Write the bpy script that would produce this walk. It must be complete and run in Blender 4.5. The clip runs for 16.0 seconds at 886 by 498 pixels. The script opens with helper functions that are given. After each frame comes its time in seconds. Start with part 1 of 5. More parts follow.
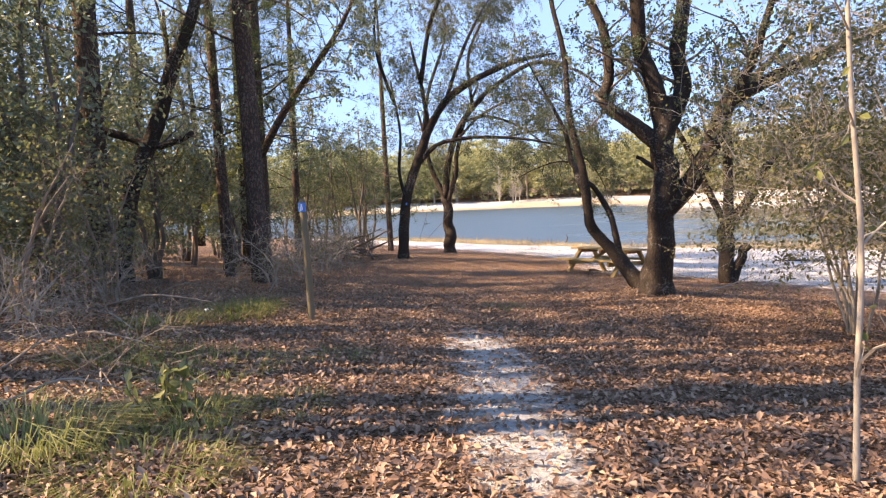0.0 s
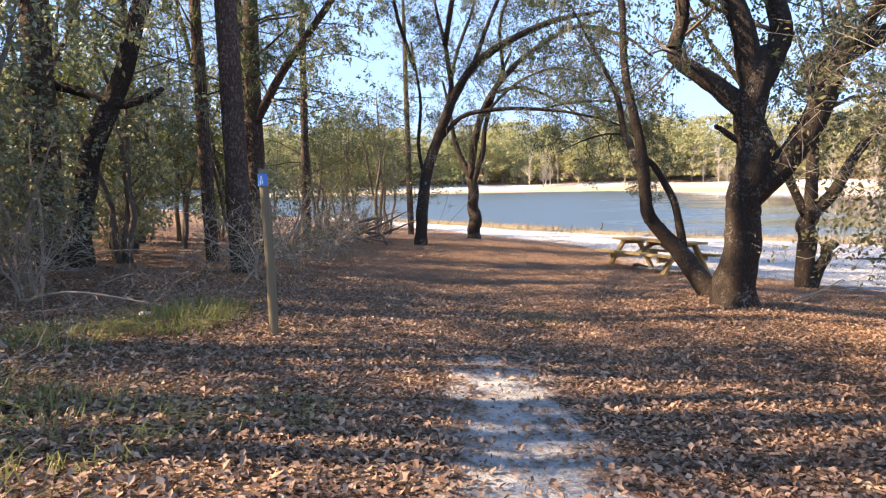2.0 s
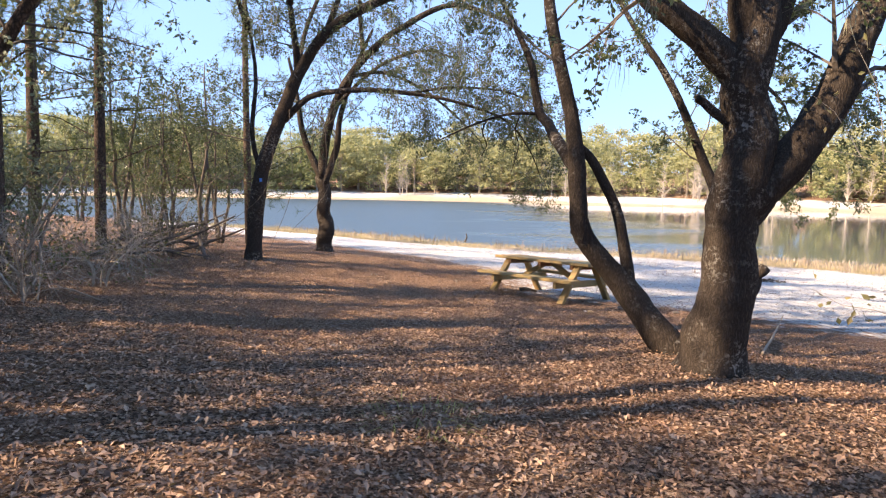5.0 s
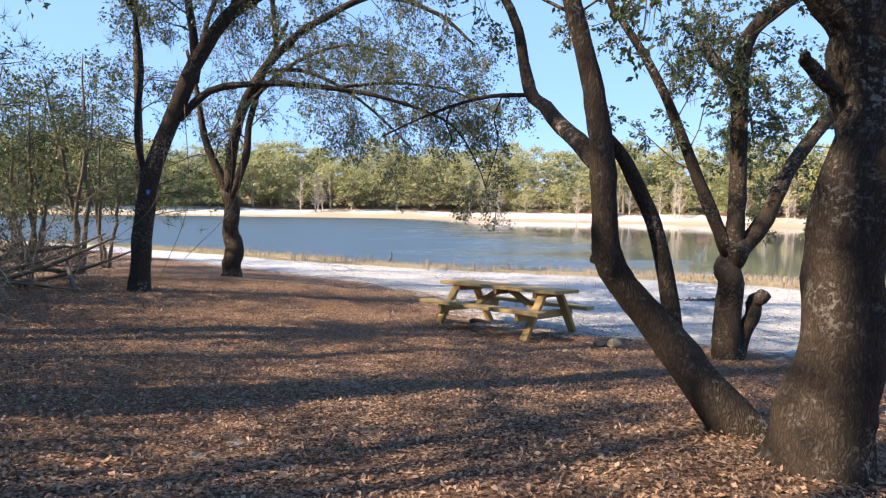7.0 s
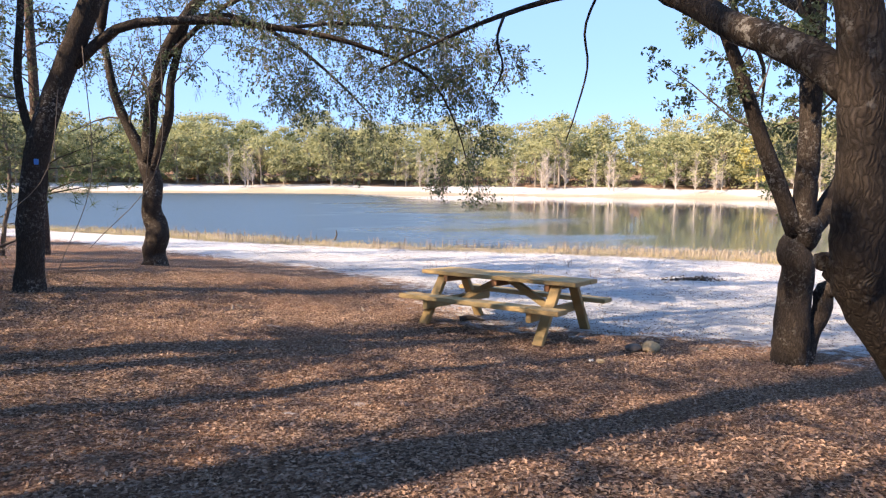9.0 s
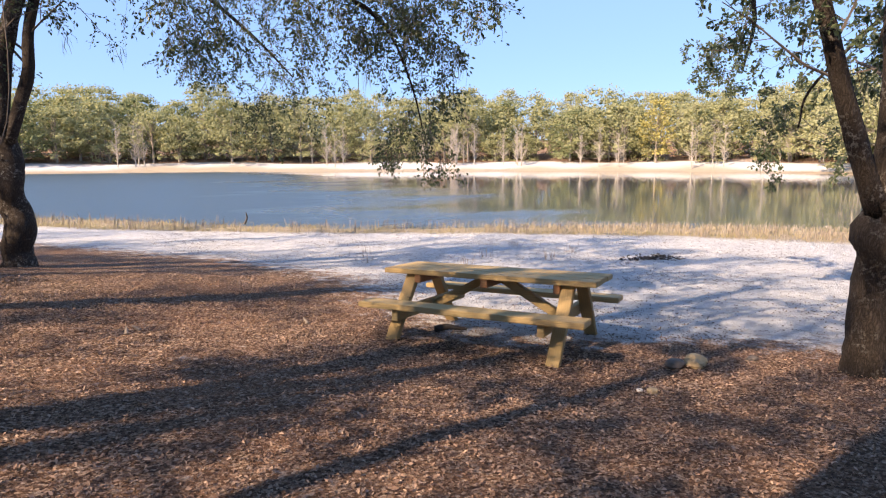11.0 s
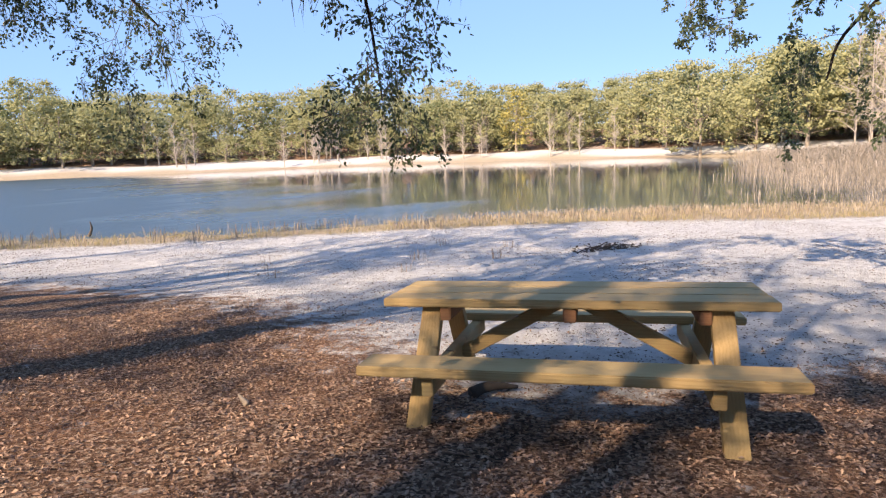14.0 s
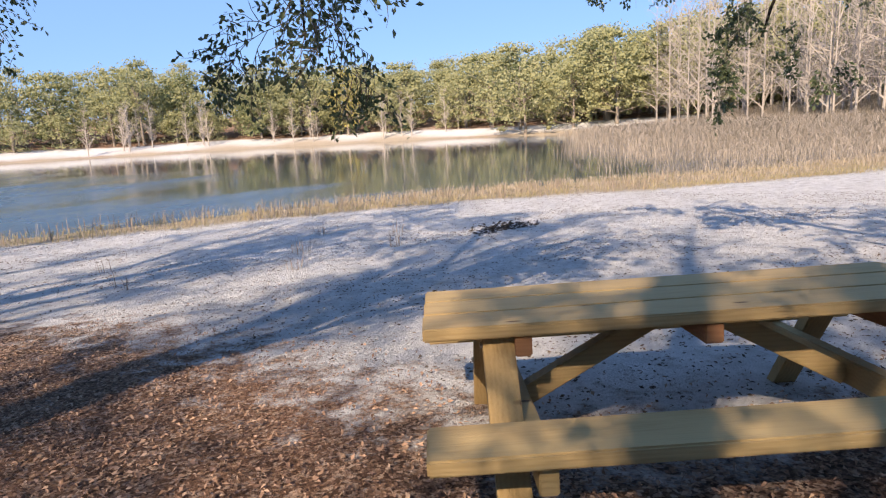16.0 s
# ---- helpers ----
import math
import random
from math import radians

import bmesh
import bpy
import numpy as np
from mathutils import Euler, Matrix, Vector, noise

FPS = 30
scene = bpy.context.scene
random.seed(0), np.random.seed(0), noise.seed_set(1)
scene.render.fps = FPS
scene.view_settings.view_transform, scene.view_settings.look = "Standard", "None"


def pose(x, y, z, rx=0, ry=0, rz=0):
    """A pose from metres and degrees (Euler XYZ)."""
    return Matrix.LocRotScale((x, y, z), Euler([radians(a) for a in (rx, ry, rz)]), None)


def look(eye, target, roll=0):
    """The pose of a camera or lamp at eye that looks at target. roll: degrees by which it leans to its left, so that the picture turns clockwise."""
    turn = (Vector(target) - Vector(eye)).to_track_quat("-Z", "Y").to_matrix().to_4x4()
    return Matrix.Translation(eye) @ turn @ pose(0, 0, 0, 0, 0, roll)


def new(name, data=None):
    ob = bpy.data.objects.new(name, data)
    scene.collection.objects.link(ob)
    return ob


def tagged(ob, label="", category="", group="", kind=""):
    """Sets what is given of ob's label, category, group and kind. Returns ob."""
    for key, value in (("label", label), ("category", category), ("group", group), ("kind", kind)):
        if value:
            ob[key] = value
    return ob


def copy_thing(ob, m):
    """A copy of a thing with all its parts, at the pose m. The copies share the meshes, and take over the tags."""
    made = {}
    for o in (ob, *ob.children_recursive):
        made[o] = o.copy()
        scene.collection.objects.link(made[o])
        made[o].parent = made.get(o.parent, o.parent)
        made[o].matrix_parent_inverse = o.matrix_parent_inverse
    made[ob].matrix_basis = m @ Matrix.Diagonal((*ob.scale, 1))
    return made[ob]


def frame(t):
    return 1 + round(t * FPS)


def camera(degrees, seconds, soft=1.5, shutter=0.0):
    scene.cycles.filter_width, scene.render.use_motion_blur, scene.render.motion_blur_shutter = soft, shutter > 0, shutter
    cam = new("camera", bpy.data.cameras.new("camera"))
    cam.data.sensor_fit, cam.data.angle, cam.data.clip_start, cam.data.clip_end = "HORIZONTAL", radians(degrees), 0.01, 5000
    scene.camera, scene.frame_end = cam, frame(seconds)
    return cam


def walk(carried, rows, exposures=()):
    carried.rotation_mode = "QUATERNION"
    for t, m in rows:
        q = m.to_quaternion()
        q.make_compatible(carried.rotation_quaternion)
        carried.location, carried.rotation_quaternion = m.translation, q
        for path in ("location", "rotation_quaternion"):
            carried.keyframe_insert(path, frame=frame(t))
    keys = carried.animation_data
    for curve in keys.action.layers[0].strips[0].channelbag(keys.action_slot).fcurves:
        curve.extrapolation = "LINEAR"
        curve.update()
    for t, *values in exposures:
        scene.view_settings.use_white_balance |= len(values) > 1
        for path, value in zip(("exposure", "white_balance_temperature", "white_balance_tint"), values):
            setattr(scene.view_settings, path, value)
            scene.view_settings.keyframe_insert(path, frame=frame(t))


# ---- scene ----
cam = camera(69.5, 16.0, 1.2)
METRES, EYE, TILT, LEAN, TURN = 18.2, 1.4, -2.2, 3.25, 0.0
ROWS = [
    (0.0, 0.0, 0.0, 0.0, 0.03, -2.25, -0.88),
    (0.5, 0.0013, 0.0338, 0.0008, -0.27, -3.3, -1.33),
    (1.0, 0.0034, 0.066, 0.0013, -0.5, -3.93, -1.67),
    (1.5, 0.0059, 0.102, 0.0012, -0.5, -4.38, -2.12),
    (2.0, 0.0083, 0.1339, 0.0011, 2.58, -3.92, -2.31),
    (2.5, 0.0079, 0.1675, 0.0006, 5.37, -3.96, -2.6),
    (3.0, 0.0081, 0.2013, -0.0004, 5.8, -3.82, -2.72),
    (3.5, 0.0086, 0.238, -0.0011, 1.33, -3.8, -3.4),
    (4.0, 0.0135, 0.2732, -0.0012, -4.02, -3.72, -3.74),
    (6.5, 0.0172, 0.4333, 0.0023, -15.77, -0.47, -3.67),
    (7.0, 0.02, 0.4643, 0.0022, -17.84, -0.55, -3.42),
    (7.5, 0.0167, 0.4959, 0.003, -18.67, -1.46, -3.28),
    (8.0, 0.0189, 0.5274, 0.0031, -19.35, -2.45, -3.07),
    (8.5, 0.0171, 0.5589, 0.0043, -21.13, -2.69, -2.94),
    (9.0, 0.0209, 0.5919, 0.0047, -23.75, -2.52, -2.66),
    (11.5, 0.0407, 0.743, 0.0069, -33.7, -4.47, -1.13),
    (12.0, 0.0489, 0.7721, 0.0049, -35.38, -4.09, -0.75),
    (12.5, 0.0526, 0.8003, 0.005, -37.19, -3.98, -0.4),
    (13.0, 0.0592, 0.83, 0.0031, -38.9, -4.08, 0.14),
    (13.5, 0.0614, 0.8577, 0.0032, -41.39, -4.07, 0.73),
    (14.0, 0.069, 0.8867, 0.0014, -44.43, -4.7, 1.24),
    (14.5, 0.073, 0.914, 0.0014, -46.67, -5.88, 1.71),
    (15.0, 0.0823, 0.9413, 0.0003, -50.55, -6.72, 2.23),
    (15.5, 0.0877, 0.9654, 0.0007, -55.32, -6.96, 2.8),
    (16.0, 0.097, 0.9893, -0.0005, -59.52, -6.77, 3.3),
]
walk(cam, [(t, pose(0, 0, EYE, TILT, LEAN, TURN) @ pose(METRES * x, METRES * y, METRES * z, 90 + pitch, roll, yaw)) for t, x, y, z, yaw, pitch, roll in ROWS],
     [(0.0, 1.6, 8700, 24), (2.5, 1.76, 8500, 21), (4.2, 1.72, 8500, 22), (6.8, 1.28, 7500, 16), (8.5, 1.46, 7500, 19), (9.2, 1.36, 7500, 21), (11.5, 1.12, 7750, 22), (12.5, 1.04, 7750, 21), (14.5, 1.06, 7500, 20), (16.0, 0.84, 7250, 19)])


# ---- world, sun ----
SUN = Vector((-1.27, -0.19, 1.0)).normalized()
world = bpy.data.worlds.new("sky")
scene.world = world
world.use_nodes = True
wn = world.node_tree
sky = wn.nodes.new("ShaderNodeTexSky")
sky.sky_type, sky.sun_disc = "NISHITA", False
sky.sun_elevation, sky.sun_rotation = math.asin(SUN.z), math.atan2(SUN.x, SUN.y)
sky.air_density, sky.dust_density, sky.ozone_density = 1.0, 0.02, 4.0
tint = wn.nodes.new("ShaderNodeMix")
tint.data_type, tint.blend_type = "RGBA", "MULTIPLY"
tint.inputs[0].default_value = 1.0
tint.inputs[7].default_value = (0.6, 0.76, 1.0, 1)
wn.links.new(sky.outputs[0], tint.inputs[6])
# clear dry air: the deep blue reaches nearly down to the treetops
clear = wn.nodes.new("ShaderNodeMix")
clear.data_type = "RGBA"
clear.inputs[0].default_value = 0.8
clear.inputs[7].default_value = (0.8, 1.65, 3.25, 1)
wn.links.new(tint.outputs[2], clear.inputs[6])
wn.links.new(clear.outputs[2], wn.nodes["Background"].inputs[0])
wn.nodes["Background"].inputs[1].default_value = 0.178
sun = new("sun", bpy.data.lights.new("sun", "SUN"))
sun.data.energy, sun.data.angle, sun.data.color = 5.2, radians(0.55), (1.0, 0.87, 0.68)
sun.matrix_world = look((0, 0, 40), Vector((0, 0, 40)) - SUN)


# ---- materials ----
def material(name):
    m = bpy.data.materials.new(name)
    m.use_nodes = True
    return m, m.node_tree.nodes, m.node_tree.links, m.node_tree.nodes["Principled BSDF"]


def ramp(nodes, stops):
    r = nodes.new("ShaderNodeValToRGB")
    while len(r.color_ramp.elements) < len(stops):
        r.color_ramp.elements.new(0.5)
    for e, (p, c) in zip(r.color_ramp.elements, stops):
        e.position, e.color = p, (*c, 1)
    return r


def noise_at(nodes, links, coord, scale, detail=4, rough=0.6, squash=(1, 1, 1)):
    mp = nodes.new("ShaderNodeMapping")
    mp.inputs["Scale"].default_value = squash
    links.new(coord, mp.inputs["Vector"])
    n = nodes.new("ShaderNodeTexNoise")
    n.inputs["Scale"].default_value, n.inputs["Detail"].default_value, n.inputs["Roughness"].default_value = scale, detail, rough
    links.new(mp.outputs[0], n.inputs["Vector"])
    return n


def mix(nodes, links, fac, a, b, mode="MIX"):
    m = nodes.new("ShaderNodeMix")
    m.data_type, m.blend_type = "RGBA", mode
    for sock, v in ((m.inputs[0], fac), (m.inputs[6], a), (m.inputs[7], b)):
        if isinstance(v, (int, float)):
            sock.default_value = v
        elif isinstance(v, tuple):
            sock.default_value = (*v, 1)
        else:
            links.new(v, sock)
    return m.outputs[2]


def bump(nodes, links, height, strength, distance, target):
    b = nodes.new("ShaderNodeBump")
    b.inputs["Strength"].default_value, b.inputs["Distance"].default_value = strength, distance
    links.new(height, b.inputs["Height"])
    links.new(b.outputs[0], target.inputs["Normal"])


def bark_material(name, dark, light, lichen, plates=7.0, stretch=0.22, depth=0.03):
    m, n, l, p = material(name)
    co = n.new("ShaderNodeTexCoord").outputs["Object"]
    v = n.new("ShaderNodeTexVoronoi")
    v.feature = "DISTANCE_TO_EDGE"
    mp = n.new("ShaderNodeMapping")
    mp.inputs["Scale"].default_value = (1, 1, stretch)
    wob = noise_at(n, l, co, 6, 3)
    add = n.new("ShaderNodeVectorMath")
    add.operation = "MULTIPLY_ADD"
    l.new(wob.outputs["Color"], add.inputs[0])
    add.inputs[1].default_value = (0.11, 0.11, 0.25)
    l.new(co, add.inputs[2])
    l.new(add.outputs[0], mp.inputs["Vector"])
    l.new(mp.outputs[0], v.inputs["Vector"])
    v.inputs["Scale"].default_value = plates * 2.2
    fine = noise_at(n, l, co, 38, 6, 0.75, (1, 1, 0.4))
    blot = noise_at(n, l, co, 2.2, 4)
    r = ramp(n, [(0.0, tuple(c * 0.45 for c in dark)), (0.12, dark), (0.5, light)])
    l.new(v.outputs["Distance"], r.inputs[0])
    c1 = mix(n, l, fine.outputs[0], r.outputs[0], tuple(c * 0.6 for c in dark))
    lr = ramp(n, [(0.48, (0.02, 0.02, 0.02)), (0.7, (0.7, 0.7, 0.7))])
    l.new(blot.outputs[0], lr.inputs[0])
    mul = n.new("ShaderNodeMath")
    mul.operation = "MULTIPLY"
    speck = ramp(n, [(0.52, (0, 0, 0)), (0.6, (1, 1, 1))])
    l.new(noise_at(n, l, co, 24, 4, 0.7).outputs[0], speck.inputs[0])
    l.new(lr.outputs[0], mul.inputs[0])
    l.new(speck.outputs[0], mul.inputs[1])
    l.new(mix(n, l, mul.outputs[0], c1, lichen), p.inputs["Base Color"])
    p.inputs["Roughness"].default_value = 0.95
    p.inputs["Specular IOR Level"].default_value = 0.15
    hs = n.new("ShaderNodeMath")
    hs.operation = "MULTIPLY_ADD"
    l.new(fine.outputs[0], hs.inputs[0])
    hs.inputs[1].default_value = 0.6
    sm = n.new("ShaderNodeMath")
    sm.operation = "MINIMUM"
    l.new(v.outputs["Distance"], sm.inputs[0])
    sm.inputs[1].default_value = 0.3
    l.new(sm.outputs[0], hs.inputs[2])
    bump(n, l, hs.outputs[0], 0.7, depth, p)
    return m


def leaf_material(name, stops, translucent=0.3, gloss=0.45):
    """Leaf colours vary leaf by leaf, and some light comes through."""
    m, n, l, p = material(name)
    g = n.new("ShaderNodeNewGeometry")
    o = n.new("ShaderNodeObjectInfo")
    r = ramp(n, stops)
    add = n.new("ShaderNodeMath")
    add.operation = "MULTIPLY_ADD"
    l.new(o.outputs["Random"], add.inputs[0])
    add.inputs[1].default_value = 0.35
    half = n.new("ShaderNodeMath")
    half.operation = "MULTIPLY"
    l.new(g.outputs["Random Per Island"], half.inputs[0])
    half.inputs[1].default_value = 0.65
    l.new(half.outputs[0], add.inputs[2])
    l.new(add.outputs[0], r.inputs[0])
    l.new(r.outputs[0], p.inputs["Base Color"])
    p.inputs["Roughness"].default_value = gloss
    p.inputs["Specular IOR Level"].default_value = 0.3
    if translucent:
        t = n.new("ShaderNodeBsdfTranslucent")
        l.new(mix(n, l, 0.5, r.outputs[0], (0.2, 0.26, 0.1)), t.inputs[0])
        ms = n.new("ShaderNodeMixShader")
        ms.inputs[0].default_value = translucent
        l.new(p.outputs[0], ms.inputs[1])
        l.new(t.outputs[0], ms.inputs[2])
        l.new(ms.outputs[0], n["Material Output"].inputs[0])
    return m


def ground_material():
    m, n, l, p = material("forest_ground")
    co = n.new("ShaderNodeTexCoord").outputs["Object"]

    def attr(name):
        a = n.new("ShaderNodeAttribute")
        a.attribute_name = name
        return a.outputs["Fac"]
    big = noise_at(n, l, co, 0.5, 5)
    mid = noise_at(n, l, co, 4.0, 6, 0.7)
    fine = noise_at(n, l, co, 45, 5, 0.75)
    # litter: a mat of broken leaves and needles
    v = n.new("ShaderNodeTexVoronoi")
    v.inputs["Scale"].default_value = 48
    l.new(co, v.inputs["Vector"])
    vr = ramp(n, [(0.0, (0.04, 0.026, 0.02)), (0.35, (0.15, 0.092, 0.066)), (0.7, (0.33, 0.22, 0.16)), (1.0, (0.56, 0.44, 0.35))])
    sep = n.new("ShaderNodeSeparateColor")
    l.new(v.outputs["Color"], sep.inputs[0])
    l.new(sep.outputs[0], vr.inputs[0])
    tone = ramp(n, [(0.4, (0, 0, 0)), (0.75, (0.7, 0.7, 0.7))])
    l.new(big.outputs[0], tone.inputs[0])
    red = mix(n, l, tone.outputs[0], vr.outputs[0], (0.3, 0.16, 0.1))
    # dark gaps: the shade between overlapping leaves, painted into the litter colour
    gap = ramp(n, [(0.5, (0, 0, 0)), (0.62, (0.9, 0.9, 0.9))])
    l.new(fine.outputs[0], gap.inputs[0])
    litter = mix(n, l, gap.outputs[0], red, (0.05, 0.032, 0.024))
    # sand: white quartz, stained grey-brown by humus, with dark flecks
    # faint blue in the lighter tones: skylit shade put into the base colour
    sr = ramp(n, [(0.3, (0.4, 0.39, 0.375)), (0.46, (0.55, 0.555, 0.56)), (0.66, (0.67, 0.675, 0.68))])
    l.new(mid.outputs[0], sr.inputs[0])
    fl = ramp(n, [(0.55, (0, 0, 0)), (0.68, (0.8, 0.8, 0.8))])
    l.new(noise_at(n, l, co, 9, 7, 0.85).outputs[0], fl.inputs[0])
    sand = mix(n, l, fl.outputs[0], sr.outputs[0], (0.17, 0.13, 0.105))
    # dry shore grass ground
    dr = ramp(n, [(0.3, (0.29, 0.24, 0.18)), (0.7, (0.45, 0.38, 0.29))])
    l.new(mid.outputs[0], dr.inputs[0])
    # broken edges between them
    edge = n.new("ShaderNodeMath")
    edge.operation = "MULTIPLY_ADD"
    l.new(mid.outputs[0], edge.inputs[0])
    edge.inputs[1].default_value = 1.7
    l.new(attr("sand"), edge.inputs[2])
    er = ramp(n, [(0.68, (0, 0, 0)), (1.2, (1, 1, 1))])
    e2 = n.new("ShaderNodeMath")
    e2.operation = "MULTIPLY_ADD"
    l.new(fine.outputs[0], e2.inputs[0])
    e2.inputs[1].default_value = 0.5
    l.new(edge.outputs[0], e2.inputs[2])
    sub = n.new("ShaderNodeMath")
    sub.operation = "SUBTRACT"
    l.new(e2.outputs[0], sub.inputs[0])
    sub.inputs[1].default_value = 0.7
    l.new(sub.outputs[0], er.inputs[0])
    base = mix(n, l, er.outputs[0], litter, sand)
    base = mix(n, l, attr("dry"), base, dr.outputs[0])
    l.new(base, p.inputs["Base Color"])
    p.inputs["Roughness"].default_value = 0.95
    p.inputs["Specular IOR Level"].default_value = 0.1
    lump = noise_at(n, l, co, 9, 4, 0.6)
    hm = n.new("ShaderNodeMath")
    hm.operation = "ADD"
    l.new(lump.outputs[0], hm.inputs[0])
    l.new(fine.outputs[0], hm.inputs[1])
    bump(n, l, hm.outputs[0], 1.0, 0.075, p)
    return m


def wood_material(name, tint_lo, tint_hi, grey, upright=False):
    m, n, l, p = material(name)
    co = n.new("ShaderNodeTexCoord").outputs["Object"]
    rnd = n.new("ShaderNodeObjectInfo").outputs["Random"]
    grain = noise_at(n, l, co, 5, 6, 0.6, (22, 22, 0.8) if upright else (0.8, 22, 22))
    wav = n.new("ShaderNodeTexWave")
    wav.bands_direction = "X" if upright else "Z"
    wav.inputs["Scale"].default_value, wav.inputs["Distortion"].default_value = 9, 9
    wav.inputs["Detail"].default_value, wav.inputs["Detail Scale"].default_value = 2, 0.7
    mp = n.new("ShaderNodeMapping")
    mp.inputs["Scale"].default_value = (1.6, 1.6, 0.25) if upright else (0.25, 1.6, 1.6)
    l.new(co, mp.inputs["Vector"])
    l.new(mp.outputs[0], wav.inputs["Vector"])
    r = ramp(n, [(0.0, tint_lo), (0.7, tint_hi)])
    both = n.new("ShaderNodeMath")
    both.operation = "MULTIPLY_ADD"
    l.new(wav.outputs["Fac"], both.inputs[0])
    both.inputs[1].default_value = 0.22
    half = n.new("ShaderNodeMath")
    half.operation = "MULTIPLY"
    l.new(grain.outputs[0], half.inputs[0])
    half.inputs[1].default_value = 0.95
    l.new(half.outputs[0], both.inputs[2])
    l.new(both.outputs[0], r.inputs[0])
    blot = noise_at(n, l, co, 2.5, 4, 0.6, (0.5, 1, 1))
    br = ramp(n, [(0.42, (0, 0, 0)), (0.7, (0.4, 0.4, 0.4))])
    l.new(blot.outputs[0], br.inputs[0])
    c = mix(n, l, br.outputs[0], r.outputs[0], grey)
    c = mix(n, l, 0.25, c, mix(n, l, rnd, tint_lo, tint_hi))
    # knots
    kv = n.new("ShaderNodeTexVoronoi")
    kv.inputs["Scale"].default_value = 3.4
    km = n.new("ShaderNodeMapping")
    km.inputs["Scale"].default_value = (0.7, 2.0, 2.0)
    l.new(co, km.inputs["Vector"])
    l.new(km.outputs[0], kv.inputs["Vector"])
    kr = ramp(n, [(0.05, (1, 1, 1)), (0.11, (0, 0, 0))])
    l.new(kv.outputs["Distance"], kr.inputs[0])
    l.new(mix(n, l, kr.outputs[0], c, (0.12, 0.07, 0.035)), p.inputs["Base Color"])
    p.inputs["Roughness"].default_value = 0.75
    p.inputs["Specular IOR Level"].default_value = 0.25
    bump(n, l, both.outputs[0], 0.5, 0.004, p)
    return m


def water_material():
    m, n, l, p = material("lake_water")
    co = n.new("ShaderNodeTexCoord").outputs["Object"]
    p.inputs["Base Color"].default_value = (0.04, 0.066, 0.085, 1)
    p.inputs["Roughness"].default_value = 0.03
    p.inputs["IOR"].default_value = 1.33
    small = noise_at(n, l, co, 5.0, 3, 0.5)
    # a breeze ruffles the western arm of the lake, the rest lies calm
    calm = noise_at(n, l, co, 0.05, 4, 0.6, (1, 2.6, 1))
    sep = n.new("ShaderNodeSeparateXYZ")
    l.new(co, sep.inputs[0])
    lee = n.new("ShaderNodeMath")
    lee.operation = "MULTIPLY_ADD"
    l.new(sep.outputs[1], lee.inputs[0])
    lee.inputs[1].default_value = -0.22
    l.new(sep.outputs[0], lee.inputs[2])
    gust = n.new("ShaderNodeMath")
    gust.operation = "MULTIPLY_ADD"
    l.new(calm.outputs[0], gust.inputs[0])
    gust.inputs[1].default_value = 36.0
    l.new(lee.outputs[0], gust.inputs[2])
    span = n.new("ShaderNodeMapRange")
    span.inputs["From Min"].default_value = 19.0
    span.inputs["From Max"].default_value = 34.0
    l.new(gust.outputs[0], span.inputs["Value"])
    cr = ramp(n, [(0.0, (1, 1, 1)), (0.4, (0.55, 0.55, 0.55)), (1.0, (0.05, 0.05, 0.05))])
    l.new(span.outputs[0], cr.inputs[0])
    b = n.new("ShaderNodeBump")
    b.inputs["Distance"].default_value = 0.02
    st = n.new("ShaderNodeMath")
    st.operation = "MULTIPLY"
    l.new(cr.outputs[0], st.inputs[0])
    st.inputs[1].default_value = 1.6
    l.new(st.outputs[0], b.inputs["Strength"])
    l.new(small.outputs[0], b.inputs["Height"])
    l.new(b.outputs[0], p.inputs["Normal"])
    ro = n.new("ShaderNodeMath")
    ro.operation = "MULTIPLY_ADD"
    l.new(cr.outputs[0], ro.inputs[0])
    ro.inputs[1].default_value, ro.inputs[2].default_value = 0.36, 0.015
    l.new(ro.outputs[0], p.inputs["Roughness"])
    return m


def plain(name, color, rough=0.7, metal=0.0, vary=0.25, scale=12):
    m, n, l, p = material(name)
    co = n.new("ShaderNodeTexCoord").outputs["Object"]
    nz = noise_at(n, l, co, scale, 5, 0.65)
    l.new(mix(n, l, nz.outputs[0], tuple(c * (1 - vary) for c in color), tuple(min(1, c * (1 + vary)) for c in color)), p.inputs["Base Color"])
    p.inputs["Roughness"].default_value, p.inputs["Metallic"].default_value = rough, metal
    bump(n, l, nz.outputs[0], 0.3, 0.01, p)
    return m


GROUND = ground_material()
WATER = water_material()
OAK_BARK = bark_material("oak_bark", (0.052, 0.041, 0.034), (0.115, 0.09, 0.073), (0.36, 0.35, 0.33), 24.0, 0.15, 0.026)
PINE_BARK = bark_material("pine_bark", (0.09, 0.064, 0.052), (0.28, 0.19, 0.15), (0.36, 0.31, 0.27), 9.0, 0.38, 0.05)
GREY_BARK = plain("grey_bark", (0.38, 0.34, 0.3), 0.95, 0, 0.35, 6)
FAR_BARK = plain("far_bark", (0.26, 0.22, 0.18), 0.95, 0, 0.35, 6)
OAK_LEAF = leaf_material("oak_leaf", [(0.0, (0.035, 0.052, 0.028)), (0.5, (0.075, 0.1, 0.05)), (0.85, (0.14, 0.16, 0.085)), (1.0, (0.24, 0.19, 0.1))], 0.28, 0.36)
FOREST_LEAF = leaf_material("understory_leaf", [(0.0, (0.075, 0.105, 0.07)), (0.5, (0.17, 0.21, 0.14)), (0.8, (0.28, 0.31, 0.21)), (1.0, (0.44, 0.43, 0.3))], 0.36, 0.35)
